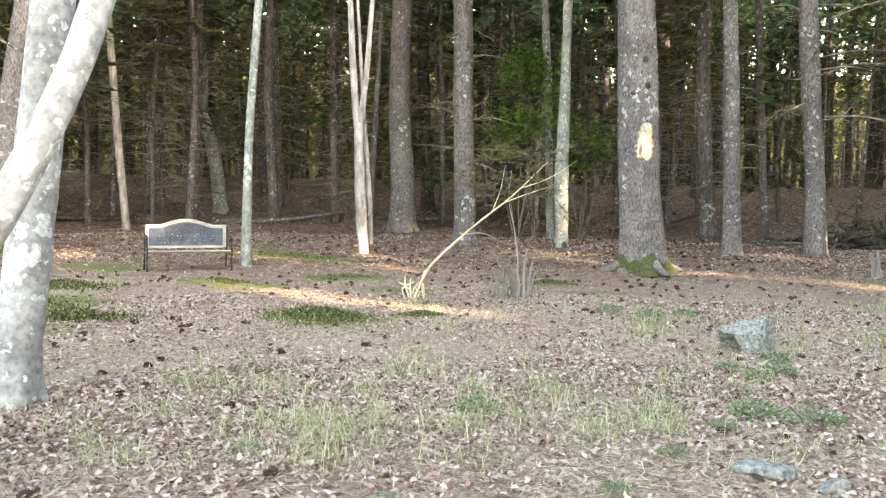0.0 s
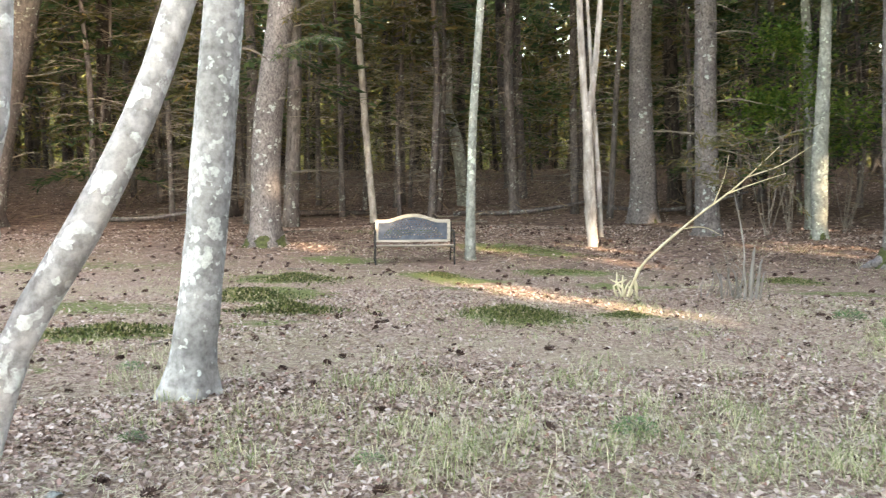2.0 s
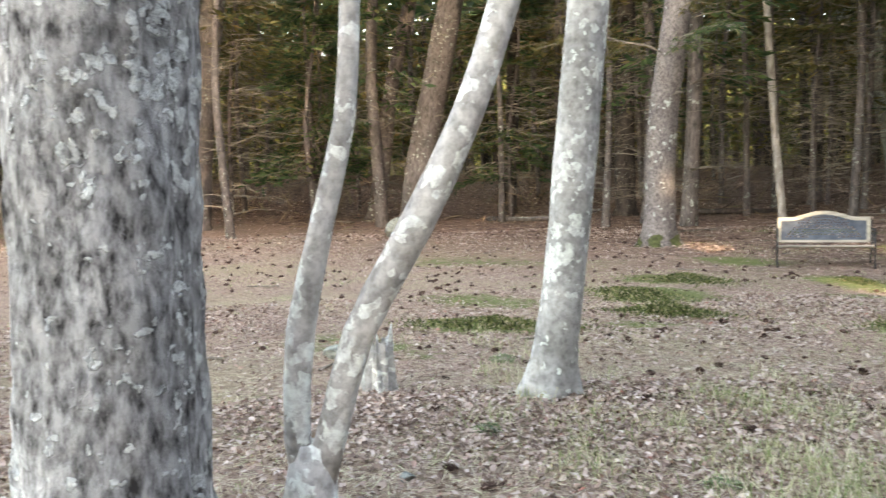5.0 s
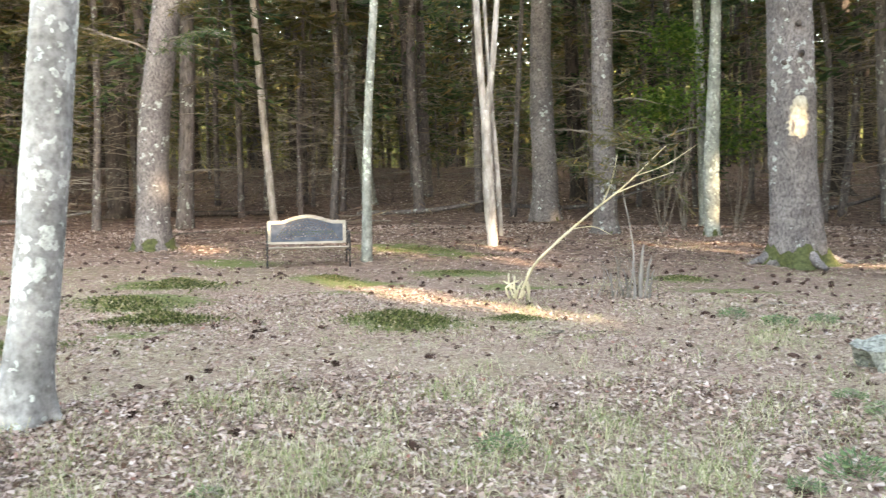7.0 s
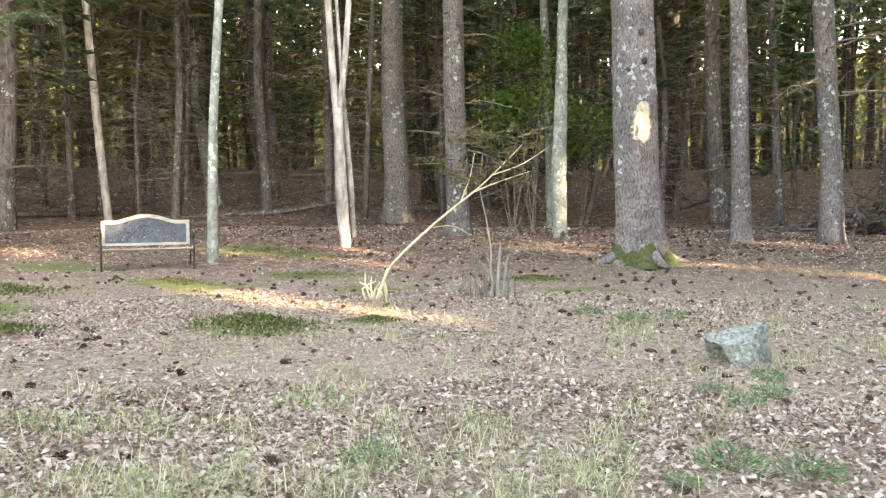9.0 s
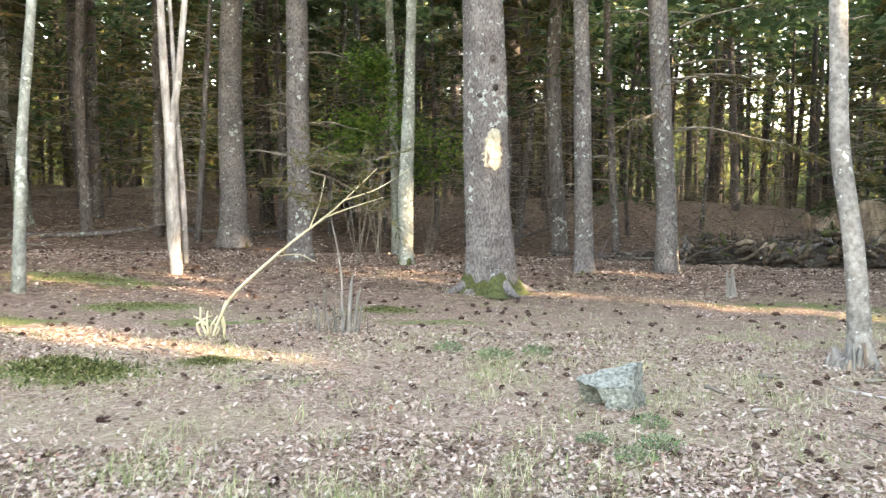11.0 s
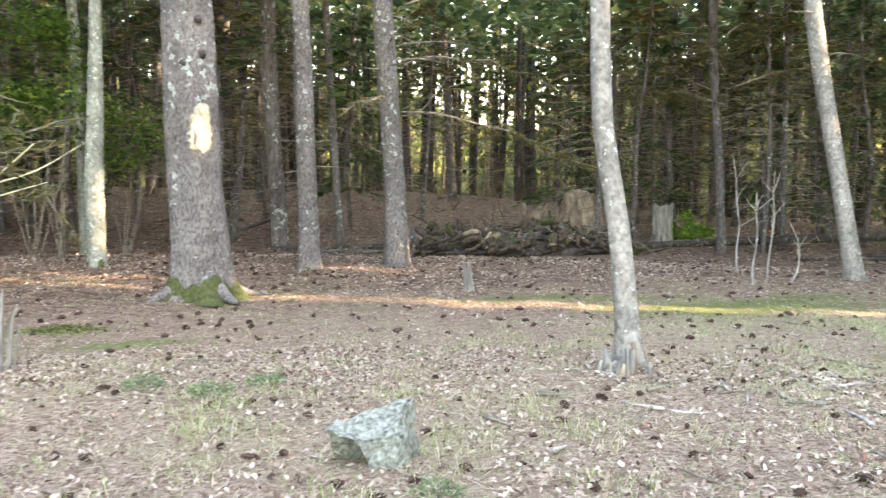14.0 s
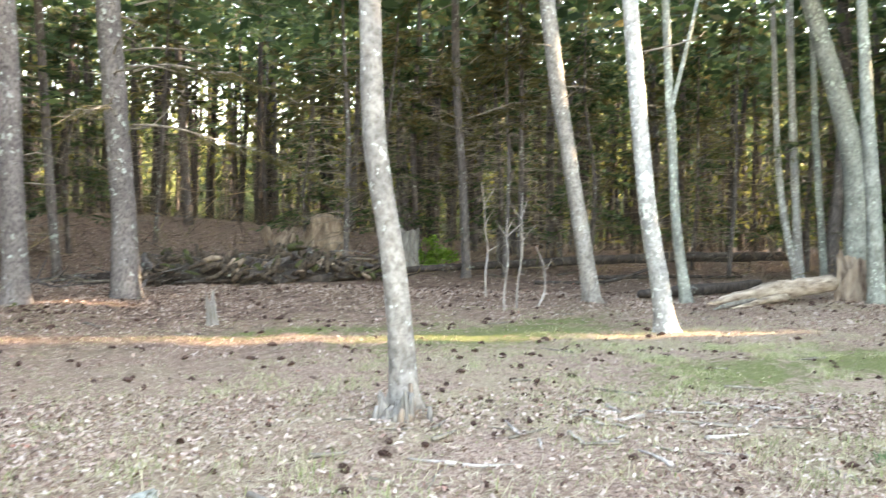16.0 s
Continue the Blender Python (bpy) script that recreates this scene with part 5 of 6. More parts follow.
def long_bough(root, start, end, sag, seed, leaf_mat, needles=260, spread=0.45):
    """One big drooping side bough with dry sprays, a part of its tree."""
    rng = np.random.default_rng(seed)
    a, b = np.array(start, float), np.array(end, float)
    s = np.linspace(0, 1, 8)
    line = a + (b - a) * s[:, None] + np.array([0, 0, 1.0]) * (sag * 4 * s * (1 - s))[:, None] + np.r_[[np.zeros(3)], rng.normal(0, 0.03, (7, 3))]
    ln = np.linalg.norm(b - a)
    stems = [tube(np.c_[line, 0.022 * (1 - 0.85 * s)], 5, 0.15)]
    leaf = []
    side = unit(np.cross(b - a, [0, 0, 1.0]))
    for k in range(26):
        q = rng.uniform(0.15, 1.0)
        p = np.array([np.interp(q, s, line[:, c]) for c in range(3)])
        d = unit(unit(b - a) * 0.8 + side * rng.choice([-1, 1]) * rng.uniform(0.3, 1.0) + np.array([0, 0, rng.uniform(-0.5, 0.1)]))
        e = p + d * spread * rng.uniform(0.4, 1.3)
        stems.append(tube(np.c_[np.array([p, (p + e) / 2 + rng.normal(0, 0.02, 3), e]), [0.008, 0.006, 0.002]], 3, 0.4, cap=False))
        n = needles // 26
        t = rng.uniform(0.2, 1, n)[:, None]
        at = p + (e - p) * t
        dd = unit(d[None] + rng.normal(0, 0.55, (n, 3)) - [0, 0, 0.2])
        leaf.append(blades(at, dd, unit(np.cross(dd, rng.normal(0, 1, (n, 3)))), rng.uniform(0.06, 0.2, n), rng.uniform(0.004, 0.012, n)))
    tree_crown("bough", stems, leaf, leaf_mat, root)


hp = tree_named("grey pine with lichen and a large")
long_bough(hp, (0.1, 0, 2.9), (3.2, -1.6, 1.9), 0.25, 3, OLIVE, 900)
long_bough(hp, (0.1, 0, 3.8), (2.9, -0.8, 3.5), 0.3, 4, OLIVE, 900)
long_bough(hp, (0.1, 0, 4.9), (3.4, -1.2, 4.9), 0.4, 5, NEEDLES, 1200)
long_bough(hp, (-0.1, 0, 3.1), (-1.5, -1.3, 2.75), 0.1, 6, OLIVE, 200)
pp = tree_named("straight brown pole tree")
for k, (e, z) in enumerate((((-2.4, -1.0, 5.2), 4.6), ((2.2, -1.4, 4.6), 4.2), ((-1.8, 0.8, 3.9), 3.8), ((1.9, 0.6, 6.0), 5.6))):
    long_bough(pp, (0, 0, z), e, 0.25, 20 + k, OLIVE, 700)
ap = tree_named("grey-brown pine with a mossy foot")
for k, (e, z) in enumerate((((2.6, -0.6, 4.5), 4.2), ((3.0, 0.5, 5.2), 4.9), ((-2.4, -0.8, 4.0), 3.6), ((2.2, -1.4, 3.6), 3.5), ((-2.6, 0.5, 5.0), 4.7))):
    long_bough(ap, (0.2, 0, z), e, 0.3, 40 + k, NEEDLES if k % 2 else OLIVE, 800)


# ---- saplings and shrubs ----
def stalks(root, name, lines, material, sides=6, gap=0.06, rough=0.08):
    for k, pts in enumerate(lines):
        link(name, *tube(pts, sides, gap, rough, seed=k), material, root)


def bent_branch():
    root = empty("bent_branch", -0.48, 10.25, None, "pale yellow bent branch arching up from a cut clump", "branch")
    stalks(root, "branch", ([(0.02, 0, -0.02, 0.017), (0.10, 0, 0.20, 0.017), (0.20, 0, 0.39, 0.016), (0.42, 0.0, 0.62, 0.015), (0.80, 0, 0.96, 0.012), (1.18, 0, 1.27, 0.009), (1.62, 0, 1.71, 0.004)],
                            [(1.10, 0, 1.2, 0.009), (1.35, 0.05, 1.30, 0.006), (1.7, 0.1, 1.42, 0.003)], [(0.95, 0, 1.08, 0.008), (1.05, 0.05, 1.35, 0.006), (1.10, 0.1, 1.62, 0.003)],
                            [(1.3, 0, 1.38, 0.007), (1.62, -0.05, 1.5, 0.005), (1.95, -0.1, 1.72, 0.002)], [(0.6, 0, 0.8, 0.007), (0.85, 0.1, 0.82, 0.005), (1.05, 0.2, 0.72, 0.002)]), YELLOW_WOOD)
    rng = np.random.default_rng(8)
    for k in range(9):
        x, y = rng.uniform(-0.12, 0.16), rng.uniform(-0.06, 0.06)
        h = rng.uniform(0.12, 0.36)
        stalks(root, "stub", ([(x, y, -0.02, 0.014), (x + rng.normal(0, 0.03), y, h * 0.6, 0.012), (x + rng.normal(0, 0.06), y, h, 0.008)],), YELLOW_WOOD)
    # dry brown sprays at the tips
    stems, leaf = [], []
    for k in range(60):
        p = np.array([rng.uniform(0.75, 1.75), rng.normal(0, 0.12), rng.uniform(1.2, 1.85)])
        e = p + unit(rng.normal(0, 1, 3) * [1.3, 0.5, 0.35]) * rng.uniform(0.15, 0.42)
        stems.append(tube(np.c_[np.array([p, (p + e) / 2 + rng.normal(0, 0.02, 3), e]), [0.004, 0.003, 0.001]], 3, 0.3, cap=False))
        n = 14
        t = rng.uniform(0.1, 1, n)[:, None]
        d = unit(unit(e - p)[None] + rng.normal(0, 0.5, (n, 3)))
        leaf.append(blades(p + (e - p) * t, d, unit(np.cross(d, rng.normal(0, 1, (n, 3)))), rng.uniform(0.06, 0.14, n), rng.uniform(0.004, 0.010, n)))
    tree_crown("spray", stems, leaf, OLIVE, root)


bent_branch()


def dead_shrub():
    root = empty("dead_shrub", 0.78, 10.4, None, "grey bundle of dead upright stalks with a tall bare stem", "shrub")
    rng = np.random.default_rng(12)
    for x, y, h, r, lean in ((0.10, 0.0, 0.62, 0.027, 0.03), (0.16, 0.03, 0.48, 0.021, 0.05), (0.05, -0.03, 0.44, 0.018, -0.03), (-0.02, 0.03, 0.34, 0.014, -0.06), (-0.20, 0.0, 0.30, 0.015, -0.02), (0.20, -0.02, 0.34, 0.013, 0.04)):
        stalks(root, "stalk", ([(x, y, -0.02, r), (x + lean * 0.4, y, h * 0.5, r * 0.85), (x + lean * 0.8, y, h * 0.85, r * 0.6), (x + lean * 1.3, y, h, r * 0.15)],), GREY_WOOD, 8, 0.06, 0.22)
    for k in range(26):
        x, y = rng.normal(-0.10, 0.15), rng.normal(0, 0.09)
        h = rng.uniform(0.15, 0.62)
        stalks(root, "twig", ([(x, y, -0.02, 0.007), (x + rng.normal(0, 0.05), y + rng.normal(0, 0.03), h * 0.5, 0.005), (x + rng.normal(0, 0.09), y, h, 0.002)],), TWIG if k % 2 else GREY_WOOD, 4)
    stalks(root, "stem", ([(-0.02, 0, 0, 0.010), (0.03, 0, 0.45, 0.009), (-0.02, 0, 0.85, 0.008), (-0.10, 0.0, 1.25, 0.006), (-0.07, 0, 1.6, 0.003)],), GREY_WOOD)


dead_shrub()


def root_sprouts():
    """Cut sprouts that crowd round the foot of the slender pale tree."""
    root = empty("cut_sprouts", 5.14, 8.42, None, "weathered cut sprouts crowding a pale tree's foot", "sprouts")
    rng = np.random.default_rng(19)
    for k in range(13):
        x, y = -0.20 + 0.032 * k + rng.normal(0, 0.03), rng.normal(-0.03, 0.07)
        h, r = 0.05 + 0.19 * rng.random() ** 1.6, rng.uniform(0.010, 0.026)
        lean = rng.normal(0, 0.06)
        stalks(root, "sprout", ([(x, y, -0.03, r * 1.2), (x + lean * 0.5, y, h * 0.6, r), (x + lean, y, h, r * 0.7)],), GREY_WOOD if k % 3 else ROT_WOOD, 7, 0.05, 0.12)


root_sprouts()


def sapling(x, y, high, seed, label):
    root = empty("bare_sapling", x, y, None, label, "sapling", "bare saplings by the wood")
    rng = np.random.default_rng(seed)
    p = [(0, 0, -0.03, 0.022)]
    for k in range(1, 6):
        p.append((p[-1][0] + rng.normal(0, 0.05), p[-1][1] + rng.normal(0, 0.03), high * k / 5, 0.022 * (1 - 0.15 * k)))
    link("stem", *tube(p, 7, 0.08, 0.08, seed=seed), DEAD_BARK, root)
    for k in range(5):
        i = rng.integers(2, 5)
        a = np.array(p[i][:3])
        d = np.array([rng.normal(0, 0.25), rng.normal(0, 0.15), rng.uniform(0.2, 0.5)]) * high * 0.45
        link("branch", *tube([(*a, 0.010), (*(a + d * 0.5 + rng.normal(0, 0.03, 3)), 0.007), (*(a + d), 0.002)], 5, 0.08), DEAD_BARK, root)


sapling(11.6, 12.75, 1.5, 1, "bare pale sapling with crooked twigs")
sapling(12.1, 12.9, 1.9, 2, "taller bare pale sapling that splits near its top")
sapling(12.65, 12.9, 1.05, 3, "short thin bare sapling in the grass")
sapling(13.3, 14.6, 2.2, 4, "bare grey sapling behind other saplings")


def green_shrub(x, y, z, size, leaves, seed, label, stem=True, material=BROAD, big=0.12):
    root = empty("green_shrub", x, y, None, label, "shrub")
    rng = np.random.default_rng(seed)
    stems = []
    zb = gz(x, y)
    for k in range(7):
        e = rng.normal(0, 0.45, 3) * size + [0, 0, z - zb]
        foot = (0.05 * rng.normal(), 0.05 * rng.normal(), -0.03) if stem else (e[0] * 0.3, e[1] * 0.3, -0.03)
        q = e * [0.5, 0.5, 0.55] + rng.normal(0, 0.12, 3)
        stems.append(tube([(*foot, 0.010), (q[0], q[1], (z - zb) * 0.55, 0.007), (*e, 0.003)], 4, 0.2, cap=False))
    c = rng.normal(0, 0.42, (14, 3)) * size
    p = c[rng.integers(0, 14, leaves)] + rng.normal(0, 0.2, (leaves, 3)) * size + [0, 0, z - zb]
    p[:, 2] = np.maximum(p[:, 2], 0.02)
    d = unit(rng.normal(0, 1, (leaves, 3)) * [1, 1, 0.5])
    w = unit(np.cross(d, rng.normal(0, 0.5, (leaves, 3)) + [0, 0, 1]))
    tree_crown("foliage", stems, [blades(p, d, w, rng.uniform(0.6, 1.3, leaves) * big, rng.uniform(0.2, 0.35, leaves) * big)], material, root)


green_shrub(1.95, 20.3, 4.3, (0.9, 0.5, 0.8), 1300, 1, "leafy green understory shrub among slim trees")
green_shrub(1.5, 19.6, 3.0, (1.1, 0.5, 0.6), 1500, 2, "low spreading green boughs between the pines")
green_shrub(3.1, 20.6, 2.6, (0.9, 0.5, 0.7), 900, 3, "thin green leaves on bare twigs")
FRESH = leafy("fresh_green_leaves", [(0.0, (0.08, 0.20, 0.02)), (1.0, (0.24, 0.42, 0.06))], 0.4, 0.5)
green_shrub(18.7, 21.2, 0.75, (0.62, 0.5, 0.42), 1500, 4, "bright green low bush beside a pale stump", False, FRESH, 0.12)


# ---- litter on the ground ----
def spread(rng, n, near, far, left=-112.0, right=88.0, power=0.5):
    """n random places round the walk between two distances; power under 1 crowds them outward."""
    br = np.radians(rng.uniform(left, right, n))
    d = near + (far - near) * rng.random(n) ** power
    x, y = 0.6 + d * np.sin(br), 2.0 + d * np.cos(br)
    return x, y, d


def patchy(x, y, k, seed):
    return 0.5 + 0.5 * np.sin(k * x + 1.7 * seed + 1.3 * np.sin(0.7 * k * y)) * np.sin(1.2 * k * y + seed + np.sin(0.9 * k * x))


def fallen_leaves():
    rng = np.random.default_rng(31)
    xs, ys = [], []
    for n, near, far in ((90000, 1.0, 4.5), (120000, 3.5, 9.0), (100000, 7.0, 20.0), (50000, 17.0, 34.0)):
        x, y, d = spread(rng, n, near, far)
        keep = rng.random(n) < 0.22 + 0.9 * patchy(x, y, 1.1, 2) * (0.4 + patchy(x, y, 2.7, 9))
        keep &= rng.random(n) > 1.1 * moss_amount(x, y)
        xs.append(x[keep]), ys.append(y[keep])
    x, y = np.concatenate(xs), np.concatenate(ys)
    n = len(x)
    out = [(0, -0.5), (0.36, -0.3), (0.22, 0.06), (0.05, 0.6), (-0.42, 0.26), (-0.28, -0.2)]
    local = [(0, 0, 0.0)] + [(a * 0.95, b, 0.22 * (abs(a) * 2) ** 2 - 0.10 * b) for a, b in out]
    faces = [(0, 1, 2, 3), (0, 3, 4, 5), (0, 5, 6, 1)]
    z = ground_z(x, y) + rng.uniform(0.004, 0.028, n)
    t = turns(rng.uniform(0, 6.3, n), rng.normal(0, 0.42, n), rng.normal(0, 0.42, n))
    ob = scatter("fallen_leaves", local, faces, np.stack([x, y, z], 1), t, rng.uniform(0.014, 0.042, n) * (1 + 0.9 * step(9, 22, np.hypot(x - 0.6, y - 2))), LITTER)
    tagged(ob, "dry brown and pinkish fallen leaves covering the ground", "leaves", kind="stuff")


fallen_leaves()


def grass():
    rng = np.random.default_rng(32)
    P, H, W = [], [], []

    def tufts(cx, cy, rx, ry, count, blades_each, high, seed):
        ax, ay = cx + rng.normal(0, 0.5, count) * rx, cy + rng.normal(0, 0.5, count) * ry
        keep = patchy(ax, ay, 1.9, seed) * patchy(ax, ay, 4.3, seed + 2) > 0.29
        for x, y in zip(ax[keep], ay[keep]):
            k = rng.integers(blades_each // 2, blades_each + 1)
            P.append(np.stack([x + rng.normal(0, 0.075, k), y + rng.normal(0, 0.075, k)], 1))
            H.append(rng.uniform(0.5, 1.4, k) * high)

    tufts(0.5, 5.8, 2.4, 0.9, 74, 18, 0.149, 1)
    tufts(1.2, 4.9, 1.3, 0.6, 93, 27, 0.115, 18)
    tufts(-0.9, 5.6, 1.4, 0.6, 74, 25, 0.108, 19)
    tufts(0.6, 7.6, 1.6, 0.6, 84, 25, 0.081, 20)
    tufts(-1.0, 9.6, 1.8, 0.7, 112, 25, 0.068, 21)
    tufts(0.4, 4.4, 3.6, 1.8, 84, 14, 0.101, 13)
    tufts(0.0, 7.2, 4.0, 1.2, 65, 12, 0.108, 14)
    tufts(-0.6, 4.9, 1.8, 0.8, 65, 18, 0.135, 2)
    tufts(-1.6, 4.2, 1.6, 1.0, 56, 16, 0.121, 3)
    tufts(2.4, 8.3, 1.6, 1.2, 102, 23, 0.115, 4)
    tufts(2.0, 6.4, 1.6, 0.9, 74, 18, 0.115, 5)
    tufts(9.2, 7.6, 2.4, 1.5, 579, 42, 0.075, 6)
    tufts(10.5, 8.8, 2.4, 1.6, 392, 37, 0.070, 15)
    tufts(6.2, 7.2, 2.2, 1.2, 149, 27, 0.070, 16)
    tufts(4.4, 9.8, 2.0, 0.9, 112, 23, 0.081, 17)
    tufts(7.4, 9.6, 2.6, 1.6, 140, 21, 0.080, 7)
    tufts(6.5, 5.8, 1.8, 1.2, 102, 25, 0.100, 8)
    tufts(3.9, 7.4, 1.6, 0.9, 74, 18, 0.121, 9)
    tufts(-3.6, 5.4, 1.4, 1.2, 74, 18, 0.135, 10)
    tufts(9.5, 11.2, 3.0, 1.4, 149, 18, 0.070, 11)
    tufts(1.5, 9.5, 2.0, 1.4, 74, 14, 0.095, 12)
    x, y, d = spread(rng, 800, 1.5, 13)
    for a, b in zip(x, y):
        k = rng.integers(4, 12)
        P.append(np.stack([a + rng.normal(0, 0.04, k), b + rng.normal(0, 0.04, k)], 1))
        H.append(rng.uniform(0.03, 0.09, k))
    tufts(0.15, 5.65, 1.8, 0.6, 95, 34, 0.17, 30)
    tufts(-0.5, 4.5, 1.4, 0.7, 70, 32, 0.15, 31)
    tufts(0.9, 4.7, 1.2, 0.6, 50, 30, 0.14, 33)
    tufts(-1.6, 4.4, 1.2, 0.8, 50, 30, 0.13, 34)
    tufts(1.9, 7.9, 0.9, 0.9, 50, 26, 0.10, 32)
    # a thin green film of very short blades in patches
    x, y, d = spread(rng, 150000, 3.0, 16.0, -75, 80, 0.75)
    keep = patchy(x, y, 0.75, 4) * (0.35 + patchy(x, y, 2.3, 8)) * (1.0 + 0.5 * (x > 5)) > 0.5 + 0.12 * rng.normal(0, 1, len(x))
    P.append(np.stack([x, y], 1)[keep])
    H.append(rng.uniform(0.012, 0.045, int(keep.sum())))
    p, h = np.concatenate(P), np.concatenate(H)
    n = len(p)
    base = np.c_[p, ground_z(p[:, 0], p[:, 1]) - 0.004]
    az = rng.uniform(0, 6.3, n)
    lean = rng.uniform(0.5, 1.9, n)
    side = np.stack([-np.sin(az), np.cos(az), np.zeros(n)], 1) * rng.uniform(0.0011, 0.0026, n)[:, None]
    out = np.stack([np.cos(az), np.sin(az), np.zeros(n)], 1)
    up = np.array([0, 0, 1.0])
    mid = base + out * (h * lean * 0.35)[:, None] + up * (h * 0.62)[:, None]
    tip = base + out * (h * lean)[:, None] + up * (h * (1 - 0.45 * lean))[:, None]
    v = np.stack([base - side, base + side, mid - side * 0.8, mid + side * 0.8, tip], 1)
    me = bpy.data.meshes.new("grass")
    k = np.arange(n)[:, None] * 5
    faces = (k + [0, 1, 3, 2]).tolist() + (k + [2, 3, 4]).tolist()
    me.from_pydata(v.reshape(-1, 3).tolist(), [], faces)
    me.materials.append(GRASS)
    tagged(new("grass", me), "thin pale green grass tufts among dry leaves", "grass", kind="stuff")


grass()


def needle_straw():
    """Dry pine needles and straw strewn over the floor."""
    rng = np.random.default_rng(36)
    x, y, d = spread(rng, 110000, 1.0, 20, power=0.7)
    x2, y2, d = spread(rng, 90000, 1.0, 8.5, power=0.7)
    keep = patchy(x2, y2, 1.5, 3) + 0.25 * rng.normal(0, 1, len(x2)) > 0.4
    x, y = np.r_[x, x2[keep]], np.r_[y, y2[keep]]
    n = len(x)
    p = np.stack([x, y, ground_z(x, y) + rng.uniform(0.004, 0.02, n)], 1)
    az = rng.uniform(0, 6.3, n)
    dr = np.stack([np.cos(az), np.sin(az), rng.normal(0, 0.08, n)], 1)
    w = np.stack([-np.sin(az), np.cos(az), np.zeros(n)], 1)
    STRAW = leafy("dry_needle_straw", [(0.0, (0.20, 0.12, 0.075)), (0.4, (0.42, 0.31, 0.205)), (0.8, (0.66, 0.57, 0.42)), (1.0, (0.50, 0.52, 0.28))], 0.1)
    ob = quads("pine_straw", blades(p, dr, w, rng.uniform(0.06, 0.18, n), rng.uniform(0.0012, 0.0032, n)), STRAW)
    tagged(ob, "dry tan pine needles strewn over the ground", "pine needles", kind="stuff")


needle_straw()


def moss_patch(x, y, a, b, turn, seed, label, high=0.05, count=1700):
    """A ragged low cushion of dark green creeping plants."""
    rng = np.random.default_rng(seed)
    az = rng.uniform(0, 6.3, count)
    r = np.abs(rng.normal(0, 0.5, count)) * (0.85 + 0.3 * np.sin(3 * az + seed) * np.sin(5 * az) + 0.15 * rng.normal(0, 1, count))
    c, s = math.cos(radians(turn)), math.sin(radians(turn))
    u, v = r * np.cos(az) * a, r * np.sin(az) * b
    px, py = u * c - v * s, u * s + v * c
    z = ground_z(x + px, y + py) - gz(x, y) + high * 1.3 * np.exp(-3 * r * r) * rng.random(count) + 0.01
    d = unit(rng.normal(0, 0.7, (count, 3)) + [0, 0, 0.5])
    w = unit(np.cross(d, rng.normal(0, 1, (count, 3))))
    ob = quads("moss_patch", blades(np.stack([px, py, z], 1), d, w, rng.uniform(0.25, 0.8, count) * high, rng.uniform(0.06, 0.16, count) * high), GREENERY)
    ob.matrix_world = pose(x, y, gz(x, y))
    tagged(ob, label, "moss", "green patches on the floor")


GREENERY = leafy("creeping_greenery", [(0.0, (0.03, 0.042, 0.014)), (0.45, (0.09, 0.115, 0.035)), (0.74, (0.19, 0.205, 0.07)), (0.88, (0.32, 0.27, 0.15)), (1.0, (0.50, 0.42, 0.30))], 0.3)
for k, (x, y, a, b, turn) in enumerate(((-1.3, 8.4, 0.75, 0.45, -8), (-4.6, 9.0, 0.75, 0.5, 15), (-4.9, 10.5, 0.75, 0.45, 0), (-4.4, 6.4, 1.0, 0.3, 25), (-3.6, 8.0, 0.6, 0.3, 20))):
    moss_patch(x, y, a, b, turn, 60 + k, "dark green ragged patch of moss and creeping plants", 0.07, 6500)
for k, (x, y, a, b, turn) in enumerate(((-1.6, 12.6, 0.85, 0.6, 0), (-0.3, 8.8, 0.35, 0.25, 0), (1.4, 12.3, 0.55, 0.3, 0), (-3.2, 11.7, 0.9, 0.35, -35), (-2.9, 15.6, 1.2, 0.4, -15))):
    moss_patch(x, y, a, b, turn, 70 + k, "thin light green moss patch on the needles", 0.04, 4500)


def weed(x, y, size, seed):
    """A small feathery green seedling."""
    rng = np.random.default_rng(seed)
    n = 380
    az = rng.integers(0, 11, n) * 0.571 + rng.normal(0, 0.16, n)
    k = rng.random(n) ** 0.7
    at = np.stack([np.cos(az) * k, np.sin(az) * k, 0.15 + 0.8 * rng.random(n) * (1 - 0.5 * k)], 1) * size * [0.8, 0.8, 0.7]
    d = unit(np.stack([np.cos(az), np.sin(az), rng.uniform(0.2, 1.2, n)], 1) + rng.normal(0, 0.3, (n, 3)))
    w = unit(np.cross(d, rng.normal(0, 1, (n, 3))))
    stems = [tube([(0, 0, -0.02, 0.003), (0.02 * q, 0.01, size * 0.3, 0.002), (size * 0.5 * math.cos(q), size * 0.5 * math.sin(q), size * 0.6, 0.001)], 3, 0.1, cap=False) for q in range(6)]
    ob = tree_crown("green_weed", stems, [blades(at, d, w, rng.uniform(0.12, 0.26, n) * size, rng.uniform(0.012, 0.028, n) * size)], WEEDS)
    ob.matrix_world = pose(x, y, gz(x, y))
    tagged(ob, "small feathery green weed among dry leaves", "weed", "weeds on the floor")


WEEDS = leafy("feathery_weed", [(0.0, (0.06, 0.12, 0.055)), (0.6, (0.14, 0.23, 0.11)), (1.0, (0.30, 0.38, 0.19))], 0.35)
